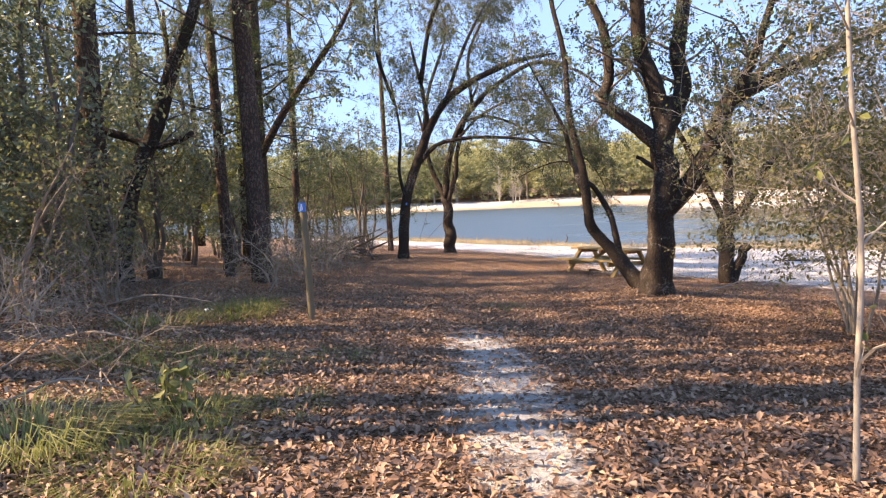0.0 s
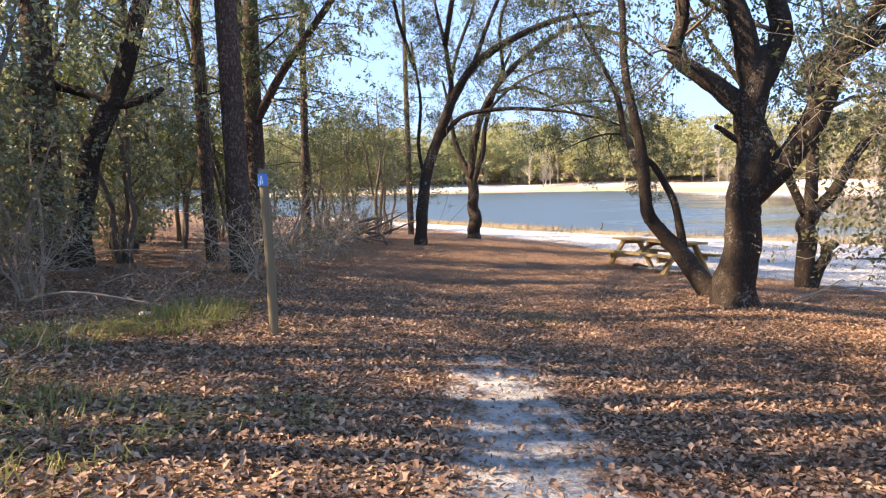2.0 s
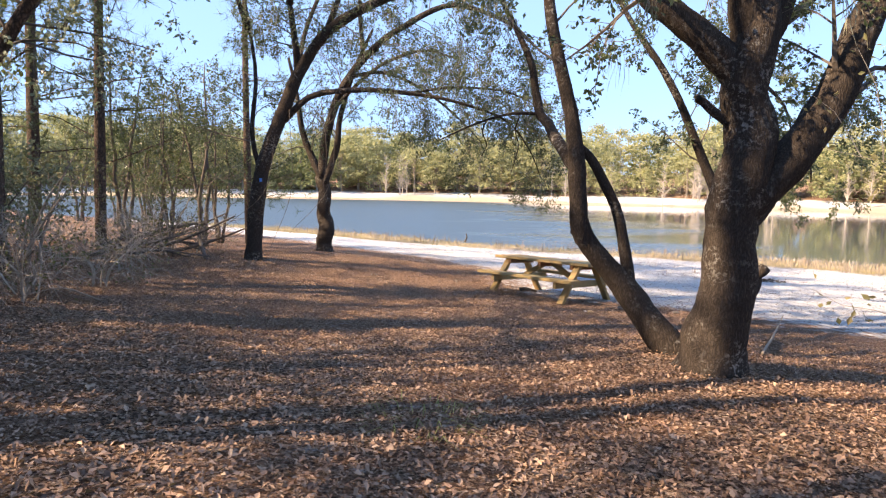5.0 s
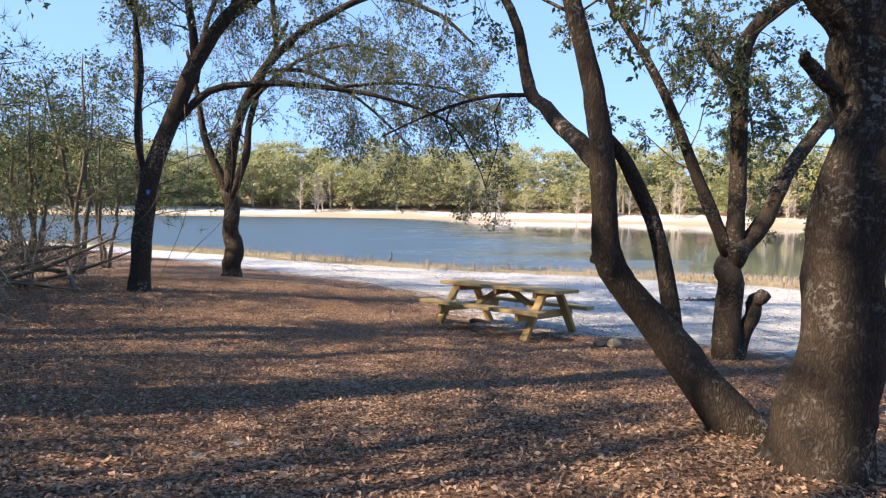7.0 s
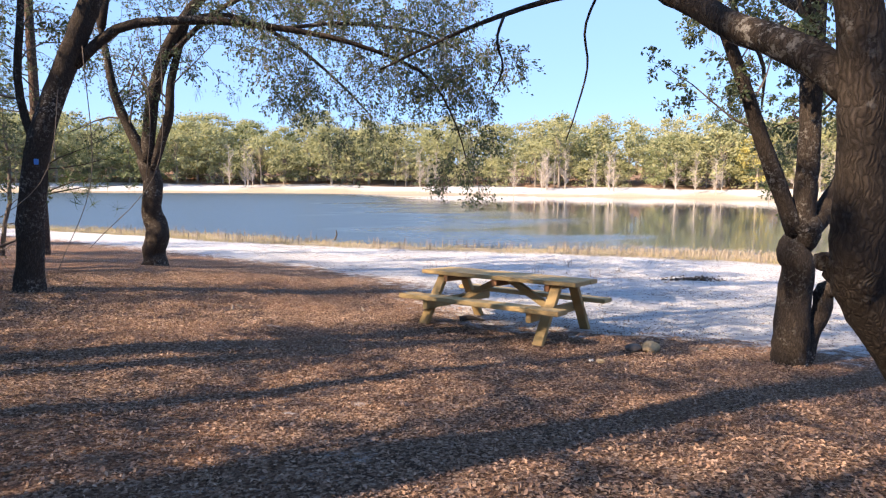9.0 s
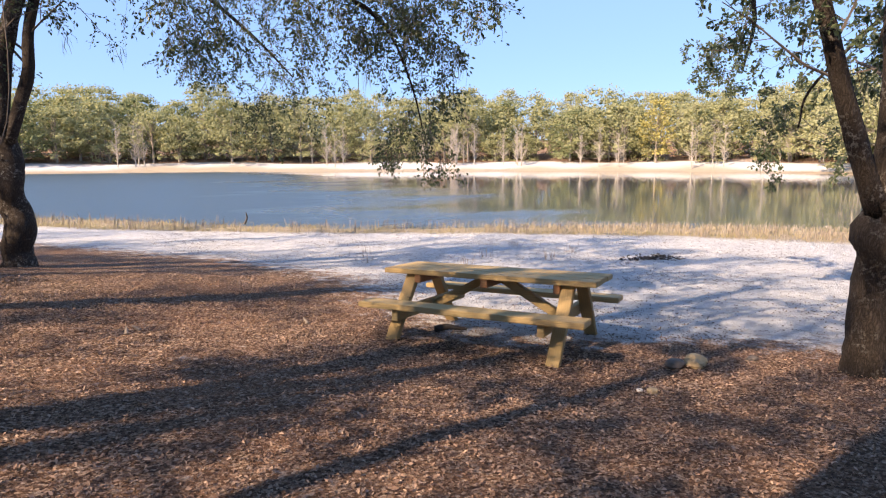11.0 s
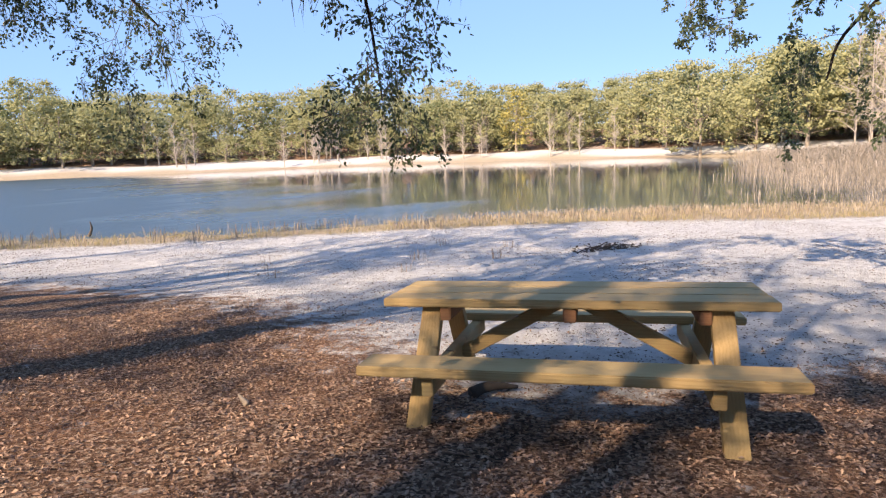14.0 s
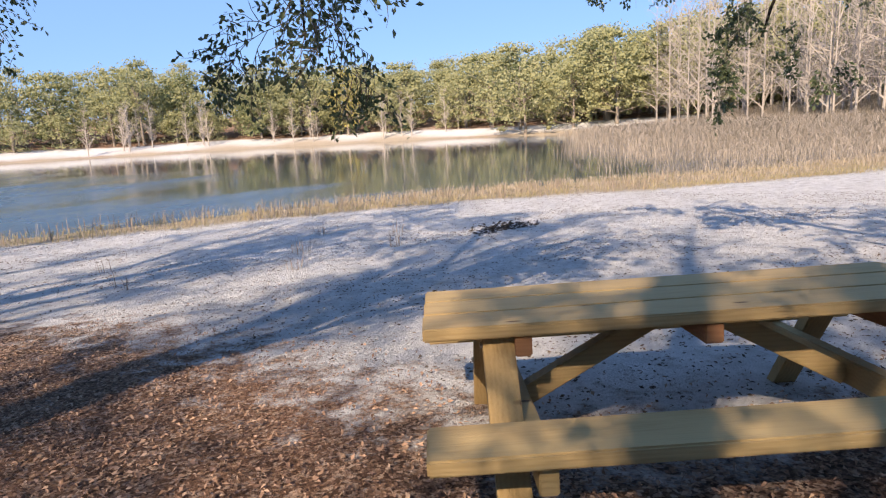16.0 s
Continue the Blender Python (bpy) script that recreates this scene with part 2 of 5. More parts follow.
GOLD_LEAF = leaf_material("yellow_green_leaf", [(0.0, (0.12, 0.14, 0.03)), (0.6, (0.24, 0.25, 0.05)), (1.0, (0.36, 0.3, 0.07))], 0.4)
# far crowns: paler than real foliage, distance haze put into the leaf colour
HAZY_FAR_LEAF = leaf_material("hazy_far_leaf", [(0.0, (0.35, 0.35, 0.2)), (0.4, (0.41, 0.41, 0.22)), (0.75, (0.45, 0.44, 0.24)), (1.0, (0.48, 0.45, 0.28))], 0.46, 0.95)
OLIVE_LEAF = leaf_material("dark_olive_leaf", [(0.0, (0.12, 0.15, 0.08)), (0.5, (0.2, 0.23, 0.11)), (1.0, (0.3, 0.3, 0.16))], 0.35, 0.7)
AUTUMN_LEAF = leaf_material("autumn_leaf", [(0.0, (0.36, 0.33, 0.11)), (1.0, (0.46, 0.38, 0.13))], 0.15, 0.7)
DRY_LEAF = leaf_material("hanging_dry_leaf", [(0.0, (0.06, 0.07, 0.03)), (0.5, (0.15, 0.14, 0.065)), (1.0, (0.3, 0.24, 0.13))], 0.35, 0.6)
NEEDLE = leaf_material("pine_needle", [(0.0, (0.03, 0.055, 0.018)), (1.0, (0.09, 0.12, 0.035))], 0.2)
LITTER = leaf_material("fallen_leaf", [(0.0, (0.035, 0.022, 0.017)), (0.25, (0.155, 0.09, 0.063)), (0.6, (0.335, 0.21, 0.148)), (0.88, (0.46, 0.335, 0.245)), (1.0, (0.55, 0.46, 0.37))], 0.1, 0.6)
FLECK = leaf_material("sand_debris", [(0.0, (0.04, 0.028, 0.02)), (0.7, (0.1, 0.07, 0.05)), (1.0, (0.17, 0.12, 0.085))], 0.0, 0.8)
DRY_GRASS = leaf_material("dry_grass", [(0.0, (0.18, 0.14, 0.08)), (0.3, (0.3, 0.28, 0.14)), (0.6, (0.4, 0.31, 0.17)), (1.0, (0.55, 0.45, 0.28))], 0.3, 0.7)
REED = leaf_material("marsh_reed", [(0.0, (0.22, 0.18, 0.14)), (0.6, (0.34, 0.285, 0.22)), (1.0, (0.45, 0.38, 0.3))], 0.2, 0.8)
BRUSH = leaf_material("bare_brush", [(0.0, (0.2, 0.165, 0.13)), (0.6, (0.32, 0.27, 0.22)), (1.0, (0.45, 0.39, 0.33))], 0.15, 0.9)
GREEN_GRASS = leaf_material("green_grass", [(0.0, (0.1, 0.12, 0.035)), (0.6, (0.22, 0.23, 0.08)), (1.0, (0.46, 0.41, 0.2))], 0.35, 0.6)
MOSS = leaf_material("hanging_moss", [(0.0, (0.16, 0.16, 0.12)), (1.0, (0.32, 0.32, 0.26))], 0.2, 0.9)
TWIG = plain("twig_bark", (0.11, 0.09, 0.075), 0.9, 0, 0.4, 20)
PALE_TWIG = plain("pale_grey_twig", (0.33, 0.29, 0.24), 0.95, 0, 0.4, 20)
DEAD_WOOD = plain("dead_wood", (0.25, 0.2, 0.155), 0.95, 0, 0.45, 9)
TABLE_WOOD = wood_material("treated_pine", (0.24, 0.155, 0.07), (0.42, 0.305, 0.15), (0.3, 0.285, 0.16))
CLEAT_WOOD = wood_material("red_brown_timber", (0.2, 0.085, 0.04), (0.34, 0.17, 0.085), (0.24, 0.15, 0.09))
LEG_WOOD = wood_material("treated_pine_upright", (0.22, 0.135, 0.055), (0.4, 0.275, 0.125), (0.3, 0.26, 0.14), True)
POST_WOOD = wood_material("weathered_post", (0.095, 0.072, 0.045), (0.19, 0.155, 0.1), (0.14, 0.14, 0.1), True)
STEEL = plain("galvanised_steel", (0.45, 0.44, 0.42), 0.45, 0.9, 0.2, 40)
BLUE = plain("blue_sign_face", (0.025, 0.2, 0.6), 0.4, 0, 0.1, 30)
WHITE = plain("white_sign_mark", (0.8, 0.8, 0.8), 0.5, 0, 0.05, 30)
STONE = plain("limestone", (0.38, 0.28, 0.16), 0.9, 0, 0.35, 14)
WHITE_STONE = plain("white_stone", (0.62, 0.6, 0.56), 0.9, 0, 0.2, 14)
ASH = plain("charred_debris", (0.05, 0.042, 0.036), 0.95, 0, 0.6, 25)


# ---- shape helpers ----
class Geo:
    """Points and faces gathered for one mesh."""

    def __init__(self):
        self.v, self.f, self.n = [], [], 0

    def add(self, verts, faces):
        self.v.append(np.asarray(verts, float).reshape(-1, 3))
        self.f.extend(tuple(i + self.n for i in f) for f in faces)
        self.n += len(self.v[-1])

    def add_array(self, verts, faces):
        self.v.append(verts.reshape(-1, 3))
        self.f.extend(map(tuple, (faces + self.n).tolist()))
        self.n += len(self.v[-1])


def mesh_data(name, geo, mat, smooth=False):
    me = bpy.data.meshes.new(name)
    me.from_pydata(np.concatenate(geo.v).tolist() if geo.v else [], [], geo.f)
    me.materials.append(mat)
    if smooth:
        me.polygons.foreach_set("use_smooth", np.ones(len(me.polygons), bool))
    me.update()
    return me


def part(name, geo, mat, parent=None, label="", smooth=False):
    ob = new(name, geo if isinstance(geo, bpy.types.Mesh) else mesh_data(name, geo, mat, smooth))
    if parent is not None:
        ob.parent = parent
    return tagged(ob, label)


def smooth_line(pts, n):
    """A rounded line of n points through the given ones."""
    p = np.asarray(pts, float)
    if len(p) < 3:
        return p[0] + (p[-1] - p[0]) * np.linspace(0, 1, n)[:, None]
    q = np.vstack([2 * p[0] - p[1], p, 2 * p[-1] - p[-2]])
    out = []
    for s in np.linspace(0, len(p) - 1, n):
        i = min(int(s), len(p) - 2)
        u = s - i
        a, b, c, d = q[i:i + 4]
        out.append(0.5 * (2 * b + (c - a) * u + (2 * a - 5 * b + 4 * c - d) * u * u + (3 * b - a - 3 * c + d) * u ** 3))
    return np.array(out)


def tube(geo, pts, radii, sides=6, rough=0.0, rng=None, lump=0.0):
    p = np.asarray(pts, float)
    r = np.interp(np.linspace(0, 1, len(p)), np.linspace(0, 1, len(radii)), radii)
    d = np.gradient(p, axis=0)
    d /= np.linalg.norm(d, axis=1)[:, None] + 1e-9
    ref = np.array([0.0, 0.0, 1.0]) if abs(d[0][2]) < 0.8 else np.array([1.0, 0.0, 0.0])
    a = np.cross(d, ref)
    a /= np.linalg.norm(a, axis=1)[:, None] + 1e-9
    b = np.cross(d, a)
    th = np.linspace(0, 2 * math.pi, sides, endpoint=False)
    rr = r[:, None] * np.ones(sides)
    if rough and rng is not None:
        rr = rr * (1 + rough * rng.standard_normal(rr.shape))
    if lump and rng is not None:
        run = np.concatenate([[0], np.cumsum(np.linalg.norm(np.diff(p, axis=0), axis=1))])[:, None]
        for turns, freq in ((1, 2.1), (2, 3.7), (3, 6.3)):
            rr = rr * (1 + lump * np.sin(turns * th[None] + freq * run + 6.3 * rng.random()) * np.sin(1.7 * freq * run + 6.3 * rng.random()))
    ring = p[:, None] + rr[..., None] * (np.cos(th)[None, :, None] * a[:, None] + np.sin(th)[None, :, None] * b[:, None])
    n = len(p)
    i = np.arange(n - 1)[:, None] * sides
    k = np.arange(sides)[None]
    k2 = (k + 1) % sides
    f = np.stack([i + k, i + k2, i + sides + k2, i + sides + k], -1).reshape(-1, 4)
    base = geo.n
    geo.add_array(ring, f)
    if sides > 4:
        geo.f.append(tuple(range(base + (n - 1) * sides, base + n * sides)))
        geo.f.append(tuple(reversed(range(base, base + sides))))


def leaves(geo, at, along, size, rng, wide=0.42, fold=0.12):
    """One folded leaf of two faces at each point."""
    n = len(at)
    if not n:
        return
    d = along / (np.linalg.norm(along, axis=1)[:, None] + 1e-9)
    s = np.cross(d, rng.standard_normal((n, 3)))
    s /= np.linalg.norm(s, axis=1)[:, None] + 1e-9
    up = np.cross(s, d)
    L = (size * (0.7 + 0.6 * rng.random(n)))[:, None]
    mid = at + d * L * 0.5
    v = np.stack([at, mid + s * L * wide + up * L * fold, at + d * L, mid - s * L * wide + up * L * fold], 1)
    i = np.arange(n)[:, None] * 4
    geo.add_array(v, np.concatenate([i + np.array([[0, 1, 2]]), i + np.array([[0, 2, 3]])]))


def unit(v):
    v = np.asarray(v, float)
    return v / (np.linalg.norm(v) + 1e-9)


def branch_line(start, way, length, rng, n=5, wander=0.25, droop=0.0):
    p, d, out = np.array(start, float), unit(way), [np.array(start, float)]
    for _ in range(n - 1):
        d = unit(d + wander * rng.standard_normal(3) * 0.5 + np.array([0, 0, -droop]))
        p = p + d * length / (n - 1)
        out.append(p.copy())
    return np.array(out)


def sprout(wood, tips, line, r, rng, count, length, levels=2, start=0.3, droop=0.05, spread=1.0, twigs=5, upward=0.15, sides=4):
    """Side branches along a limb, their twigs, and the points where leaves sit."""
    for k in range(count):
        s = start + (1 - start) * (k + rng.random()) / count
        i = min(int(s * (len(line) - 1)), len(line) - 2)
        u = s * (len(line) - 1) - i
        p = line[i] * (1 - u) + line[i + 1] * u
        d = unit(line[i + 1] - line[i])
        side = rng.standard_normal(3)
        side = unit(side - d * (side @ d))
        way = unit(d * 0.7 + side * spread + np.array([0, 0, upward]))
        ln = length * (0.6 + 0.7 * rng.random()) * (1.15 - 0.5 * s)
        rad = max(0.004, r * (1 - 0.6 * s) * 0.45)
        b = branch_line(p, way, ln, rng, 5 if levels > 1 else 4, 0.35, droop)
        tube(wood, b, [rad, rad * 0.3], sides)
        if levels > 1:
            sprout(wood, tips, b, rad, rng, twigs, length * 0.46, levels - 1, 0.15, droop * 1.4, spread, twigs, upward * 0.5, 3)
        else:
            tips.append(b)


def leaf_up(geo, tips, rng, per_twig, size, jitter=0.06):
    at, way = [], []
    for b in tips:
        for _ in range(per_twig):
            s = (0.15 + 0.85 * rng.random()) * (len(b) - 1)
            i = min(int(s), len(b) - 2)
            at.append(b[i] + (b[i + 1] - b[i]) * (s - i) + rng.standard_normal(3) * jitter * 0.5)
            way.append(unit(b[i + 1] - b[i]) * 0.6 + rng.standard_normal(3) * 0.7 - np.array([0, 0, 0.25]))
    if at:
        leaves(geo, np.array(at), np.array(way), size, rng, 0.27, 0.08)


def moss_strands(geo, tips, rng, count, length):
    for _ in range(count):
        b = tips[rng.integers(len(tips))]
        p = b[rng.integers(len(b))]
        for _ in range(12):
            q = p + rng.standard_normal(3) * 0.04
            ln = length * (0.4 + 0.8 * rng.random())
            w = 0.003 + 0.003 * rng.random()
            a = rng.random() * 6.3
            s = np.array([math.cos(a), math.sin(a), 0]) * w
            e = q + np.array([rng.normal() * 0.05, rng.normal() * 0.05, -ln])
            m = (q + e) / 2 + rng.standard_normal(3) * 0.02
            geo.add([q - s * 0.5, q + s * 0.5, m + s, m - s, e], [(0, 1, 2, 3), (3, 2, 4)])


def box(geo, x0, x1, y0, y1, z0, z1, edge=0.006):
    """A board with eased edges."""
    bm = bmesh.new()
    bmesh.ops.create_cube(bm, size=1)
    for v in bm.verts:
        v.co = ((x0 + x1) / 2 + v.co.x * (x1 - x0), (y0 + y1) / 2 + v.co.y * (y1 - y0), (z0 + z1) / 2 + v.co.z * (z1 - z0))
    bmesh.ops.bevel(bm, geom=bm.edges[:], offset=edge, segments=2, affect="EDGES")
    bm.verts.index_update()
    geo.add([v.co[:] for v in bm.verts], [tuple(v.index for v in f.verts) for f in bm.faces])
    bm.free()


# ---- the lie of the land ----
WATER_Z = -1.5
LAKE = np.array([(-75, 125), (-40, 80), (-21, 62), (-9, 53), (0, 46), (6, 38.5), (10, 34), (16, 30.8), (20.8, 27.3), (24.6, 22.8), (30, 18), (40, 14), (58, 13.5),
                 (76, 20), (93, 34), (106, 52), (114, 75), (115, 95), (108, 112), (95, 128), (75, 142), (50, 152), (20, 160), (-10, 160), (-45, 155), (-70, 145)], float)
EDGE_Y = np.array([4, 8, 12, 14.8, 16.2, 17.1, 17.5, 18.2, 19, 20.5, 22.5, 24.5, 26.5, 28.5, 32.5, 38, 60])
EDGE_X = np.array([26, 18, 12, 9.0, 8.0, 7.2, 6.1, 4.9, 4.4, 4.7, 5.0, 4.9, 4.1, 3.0, 0.8, -3, -20])
FRINGE_Y = np.array([8, 16.2, 18.8, 22.5, 26.5, 30.5, 34, 38.5, 46, 60])
FRINGE_X = np.array([34, 26.5, 23.8, 20.6, 17.8, 13.4, 8.2, 2.4, -4.2, -16])


def lake_distance(x, y):
    """Metres to the waterline, below zero in the lake."""
    x, y = np.broadcast_arrays(np.asarray(x, float), np.asarray(y, float))
    best, inside = np.full(x.shape, 1e9), np.zeros(x.shape, bool)
    for a, b in zip(LAKE, np.roll(LAKE, -1, 0)):
        e = b - a
        t = np.clip(((x - a[0]) * e[0] + (y - a[1]) * e[1]) / (e @ e), 0, 1)
        best = np.minimum(best, np.hypot(x - a[0] - t * e[0], y - a[1] - t * e[1]))
        cross = ((a[1] > y) != (b[1] > y)) & (x < (b[0] - a[0]) * (y - a[1]) / (b[1] - a[1] + 1e-12) + a[0])
        inside ^= cross
    return np.where(inside, -best, best)


def step(a, b, v):
    u = np.clip((v - a) / (b - a), 0, 1)
    return u * u * (3 - 2 * u)


def ripple(x, y):
    return (0.02 * np.sin(1.7 * x + 0.6 * y) * np.sin(1.3 * y - 0.4 * x) + 0.012 * np.sin(4.1 * x - 2.2 * y + 1) * np.sin(3.7 * y + 1.9 * x))


def land(x, y):
    x, y = np.broadcast_arrays(np.asarray(x, float), np.asarray(y, float))
    near = np.logaddexp((-0.0568 * x - 0.0385 * y) / 0.25, -1.5 / 0.25) * 0.25
    near = np.minimum(near, 1.2 + 0.1 * near)
    for cx, cy, r, h in ((3.8, 11.8, 2.2, 0.2), (0, 25, 4, 0.2), (-1.5, 21.5, 3, 0.12), (-4, 12, 4, 0.12)):
        near = near + h * np.exp(-((x - cx) ** 2 + (y - cy) ** 2) / r ** 2)
    d = lake_distance(x, y)
    far = WATER_Z + np.interp(d, [0, 4, 9, 14, 30, 60, 100, 400], [0, 0.25, 1.2, 1.8, 3.4, 6.5, 10, 13])
    f = step(50, 85, np.hypot(x, y))
    f = np.where(y > 60, f, f * step(55, 95, x) + f * step(60, 200, -y - x))
    z = near * (1 - f) + far * f
    z = np.where(d > 0, WATER_Z + 0.02 + (z - WATER_Z - 0.02) * step(0, 5, d), WATER_Z + 0.02 + np.maximum(d * 0.05, -1.2))
    return z + ripple(x, y) * np.where(d > 0, 1, 0.4)


def height(x, y):
    return float(land(x, y))


def sand_amount(x, y):
    xb = np.interp(y, EDGE_Y, EDGE_X)
    s = step(-2.0, 2.4, x - xb)
    c = np.interp(y, [1, 4, 6, 8.3], [0.55, 0.45, 0.48, 0.25])
    w = np.interp(y, [1.5, 3.2, 4.6, 6.5, 8.2], [0.12, 0.3, 0.52, 0.5, 0.42])
    path = 0.62 * step(1.6, 0.3, np.abs(x - c) / w) * step(2.0, 3.6, y) * step(9.2, 7.4, y)
    trod = 0.12 * step(1.5, 0.5, np.abs(x - np.interp(y, [8, 12, 17, 24], [0.3, 0.6, 1.5, 2.2])) / 0.8) * step(7, 9, y) * step(30, 20, y)
    d = lake_distance(x, y)
    bank = step(2.5, 5.5, d) * step(18, 11, d + 2.0 * np.sin(0.13 * x - 0.11 * y)) * step(58, 70, np.hypot(x, y)) * (0.8 + 0.2 * np.sin(x * 0.11 + 1) * np.sin(y * 0.07))
    s = np.where(np.hypot(x, y) > 60, bank * 1.3, s)
    return np.clip(np.maximum(np.maximum(s, path), trod), 0, 1)


def dry_amount(x, y):
    xf = np.interp(y, FRINGE_Y, FRINGE_X)
    d = lake_distance(x, y)
    near = step(-0.6, 0.8, x - xf)
    far = step(10, 4, d + 2.5 * np.sin(0.09 * x + 0.05 * y) + 1.2 * np.sin(0.31 * x - 0.2 * y))
    return np.clip(np.where(np.hypot(x, y) > 75, far, near), 0, 1)


def spaced(marks):
    out = []
    for (a, b, s) in marks:
        out.append(np.arange(a, b, s))
    return np.concatenate(out)


def build_ground():
    xs = spaced([(-1500, -200, 130), (-200, -60, 14), (-60, -12, 1.5), (-12, -5, 0.3), (-5, 9, 0.14), (9, 26, 0.35), (26, 130, 2.5), (130, 240, 15), (240, 1501, 140)])
    ys = spaced([(-1500, -120, 138), (-120, -10, 10), (-10, 0, 0.6), (0, 24, 0.14), (24, 48, 0.35), (48, 180, 2.5), (180, 300, 15), (300, 1501, 150)])
    X, Y = np.meshgrid(xs, ys)
    Z = land(X, Y)
    g = Geo()
    nx, ny = len(xs), len(ys)
    i = (np.arange(ny - 1)[:, None] * nx + np.arange(nx - 1)[None]).reshape(-1, 1)
    g.add_array(np.stack([X, Y, Z], -1), i + np.array([[0, 1, nx + 1, nx]]))
    me = mesh_data("ground", g, GROUND, True)
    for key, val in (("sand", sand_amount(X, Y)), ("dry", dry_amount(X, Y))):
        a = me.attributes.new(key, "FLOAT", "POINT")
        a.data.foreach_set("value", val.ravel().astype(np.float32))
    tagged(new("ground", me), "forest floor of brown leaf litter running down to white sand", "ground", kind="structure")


build_ground()
lake = Geo()
ring = np.concatenate([LAKE + 3.0 * (LAKE - LAKE.mean(0)) / np.linalg.norm(LAKE - LAKE.mean(0), axis=1)[:, None]])
lake.add(np.column_stack([ring, np.full(len(ring), WATER_Z)]), [tuple(range(len(ring)))])
tagged(part("water", lake, WATER), "calm lake water reflecting the wooded far shore", "lake", kind="structure")


# ---- picnic table ----
def build_table():
    origin = Vector((3.76, 19.32, 0))
    zc = height(4.7, 18.5)
    tilt = Matrix(((0.525, 0.852, 0, origin.x), (-0.852, 0.525, 0, origin.y), (0, 0, 1, zc - 0.01), (0, 0, 0, 1)))
    tilt = tilt @ Matrix.Rotation(radians(-2.6), 4, "X") @ Matrix.Rotation(radians(-0.6), 4, "Y")
    root = tagged(new("picnic_table"), "sturdy picnic table of yellowish treated pine timber on sand and leaves", "picnic table")
    root.matrix_world = tilt
    length, top = 2.38, 0.775
    for k in range(3):
        g = Geo()
        box(g, 0.004 * k, length - 0.006 * (k == 1), 0.254 * k, 0.254 * k + 0.245, top - 0.055, top, 0.007)
        part("tabletop_plank", g, TABLE_WOOD, root)
    for y0 in (-0.53, 1.0):
        g = Geo()
        box(g, 0.0, 2.4, y0, y0 + 0.28, 0.415, 0.475, 0.008)
        part("bench_plank", g, TABLE_WOOD, root)
    for x, inner in ((0.31, 1), (2.08, -1)):
        xb = x + inner * 0.1
        for foot, head in ((-0.39, 0.13), (1.14, 0.62)):
            g = Geo()
            box(g, x - 0.065, x + 0.065, -0.045, 0.045, -0.05, 0.72, 0.006)
            v = g.v[0]
            v[:, 1] += foot + (head - foot) * np.clip(v[:, 2] / 0.72, -0.1, 1)
            part("leg", g, LEG_WOOD, root)
        g = Geo()
        box(g, xb - 0.035, xb + 0.035, -0.47, 1.22, 0.29, 0.412, 0.006)
        part("cross_beam", g, TABLE_WOOD, root)
        g = Geo()
        box(g, xb - 0.035, xb + 0.035, 0.02, 0.73, 0.63, 0.718, 0.006)
        part("cleat", g, CLEAT_WOOD, root, "reddish-brown timber cleat")
        g = Geo()
        box(g, -0.045, 0.045, 0.33, 0.42, 0.0, 1.0, 0.006)
        a, b = Vector((xb + inner * 0.03, 0, 0.33)), Vector((1.195 - inner * 0.07, 0, 0.705))
        v = g.v[0]
        s = np.clip(v[:, 2:3], 0, 1)
        ends = np.array([[a.x, 0, a.z]]) * (1 - s) + np.array([[b.x, 0, b.z]]) * s
        across = np.array([-(b.z - a.z), 0, b.x - a.x]) / math.hypot(b.x - a.x, b.z - a.z)
        g.v[0] = ends + v[:, 0:1] * across + v[:, 1:2] * np.array([[0, 1, 0]])
        part("brace", g, TABLE_WOOD, root)
        for foot, head in ((-0.39, 0.13), (1.14, 0.62)):
            for z in (0.35, 0.67):
                g = Geo()
                y = foot + (head - foot) * z / 0.72
                tube(g, [(x - inner * 0.064, y, z), (x - inner * 0.075, y, z)], [0.014], 6)
                part("bolt", g, STEEL, root, "galvanised bolt head")
    g = Geo()
    box(g, 1.155, 1.235, 0.02, 0.73, 0.63, 0.718, 0.006)
    part("cleat", g, CLEAT_WOOD, root, "reddish-brown timber cleat")


build_table()


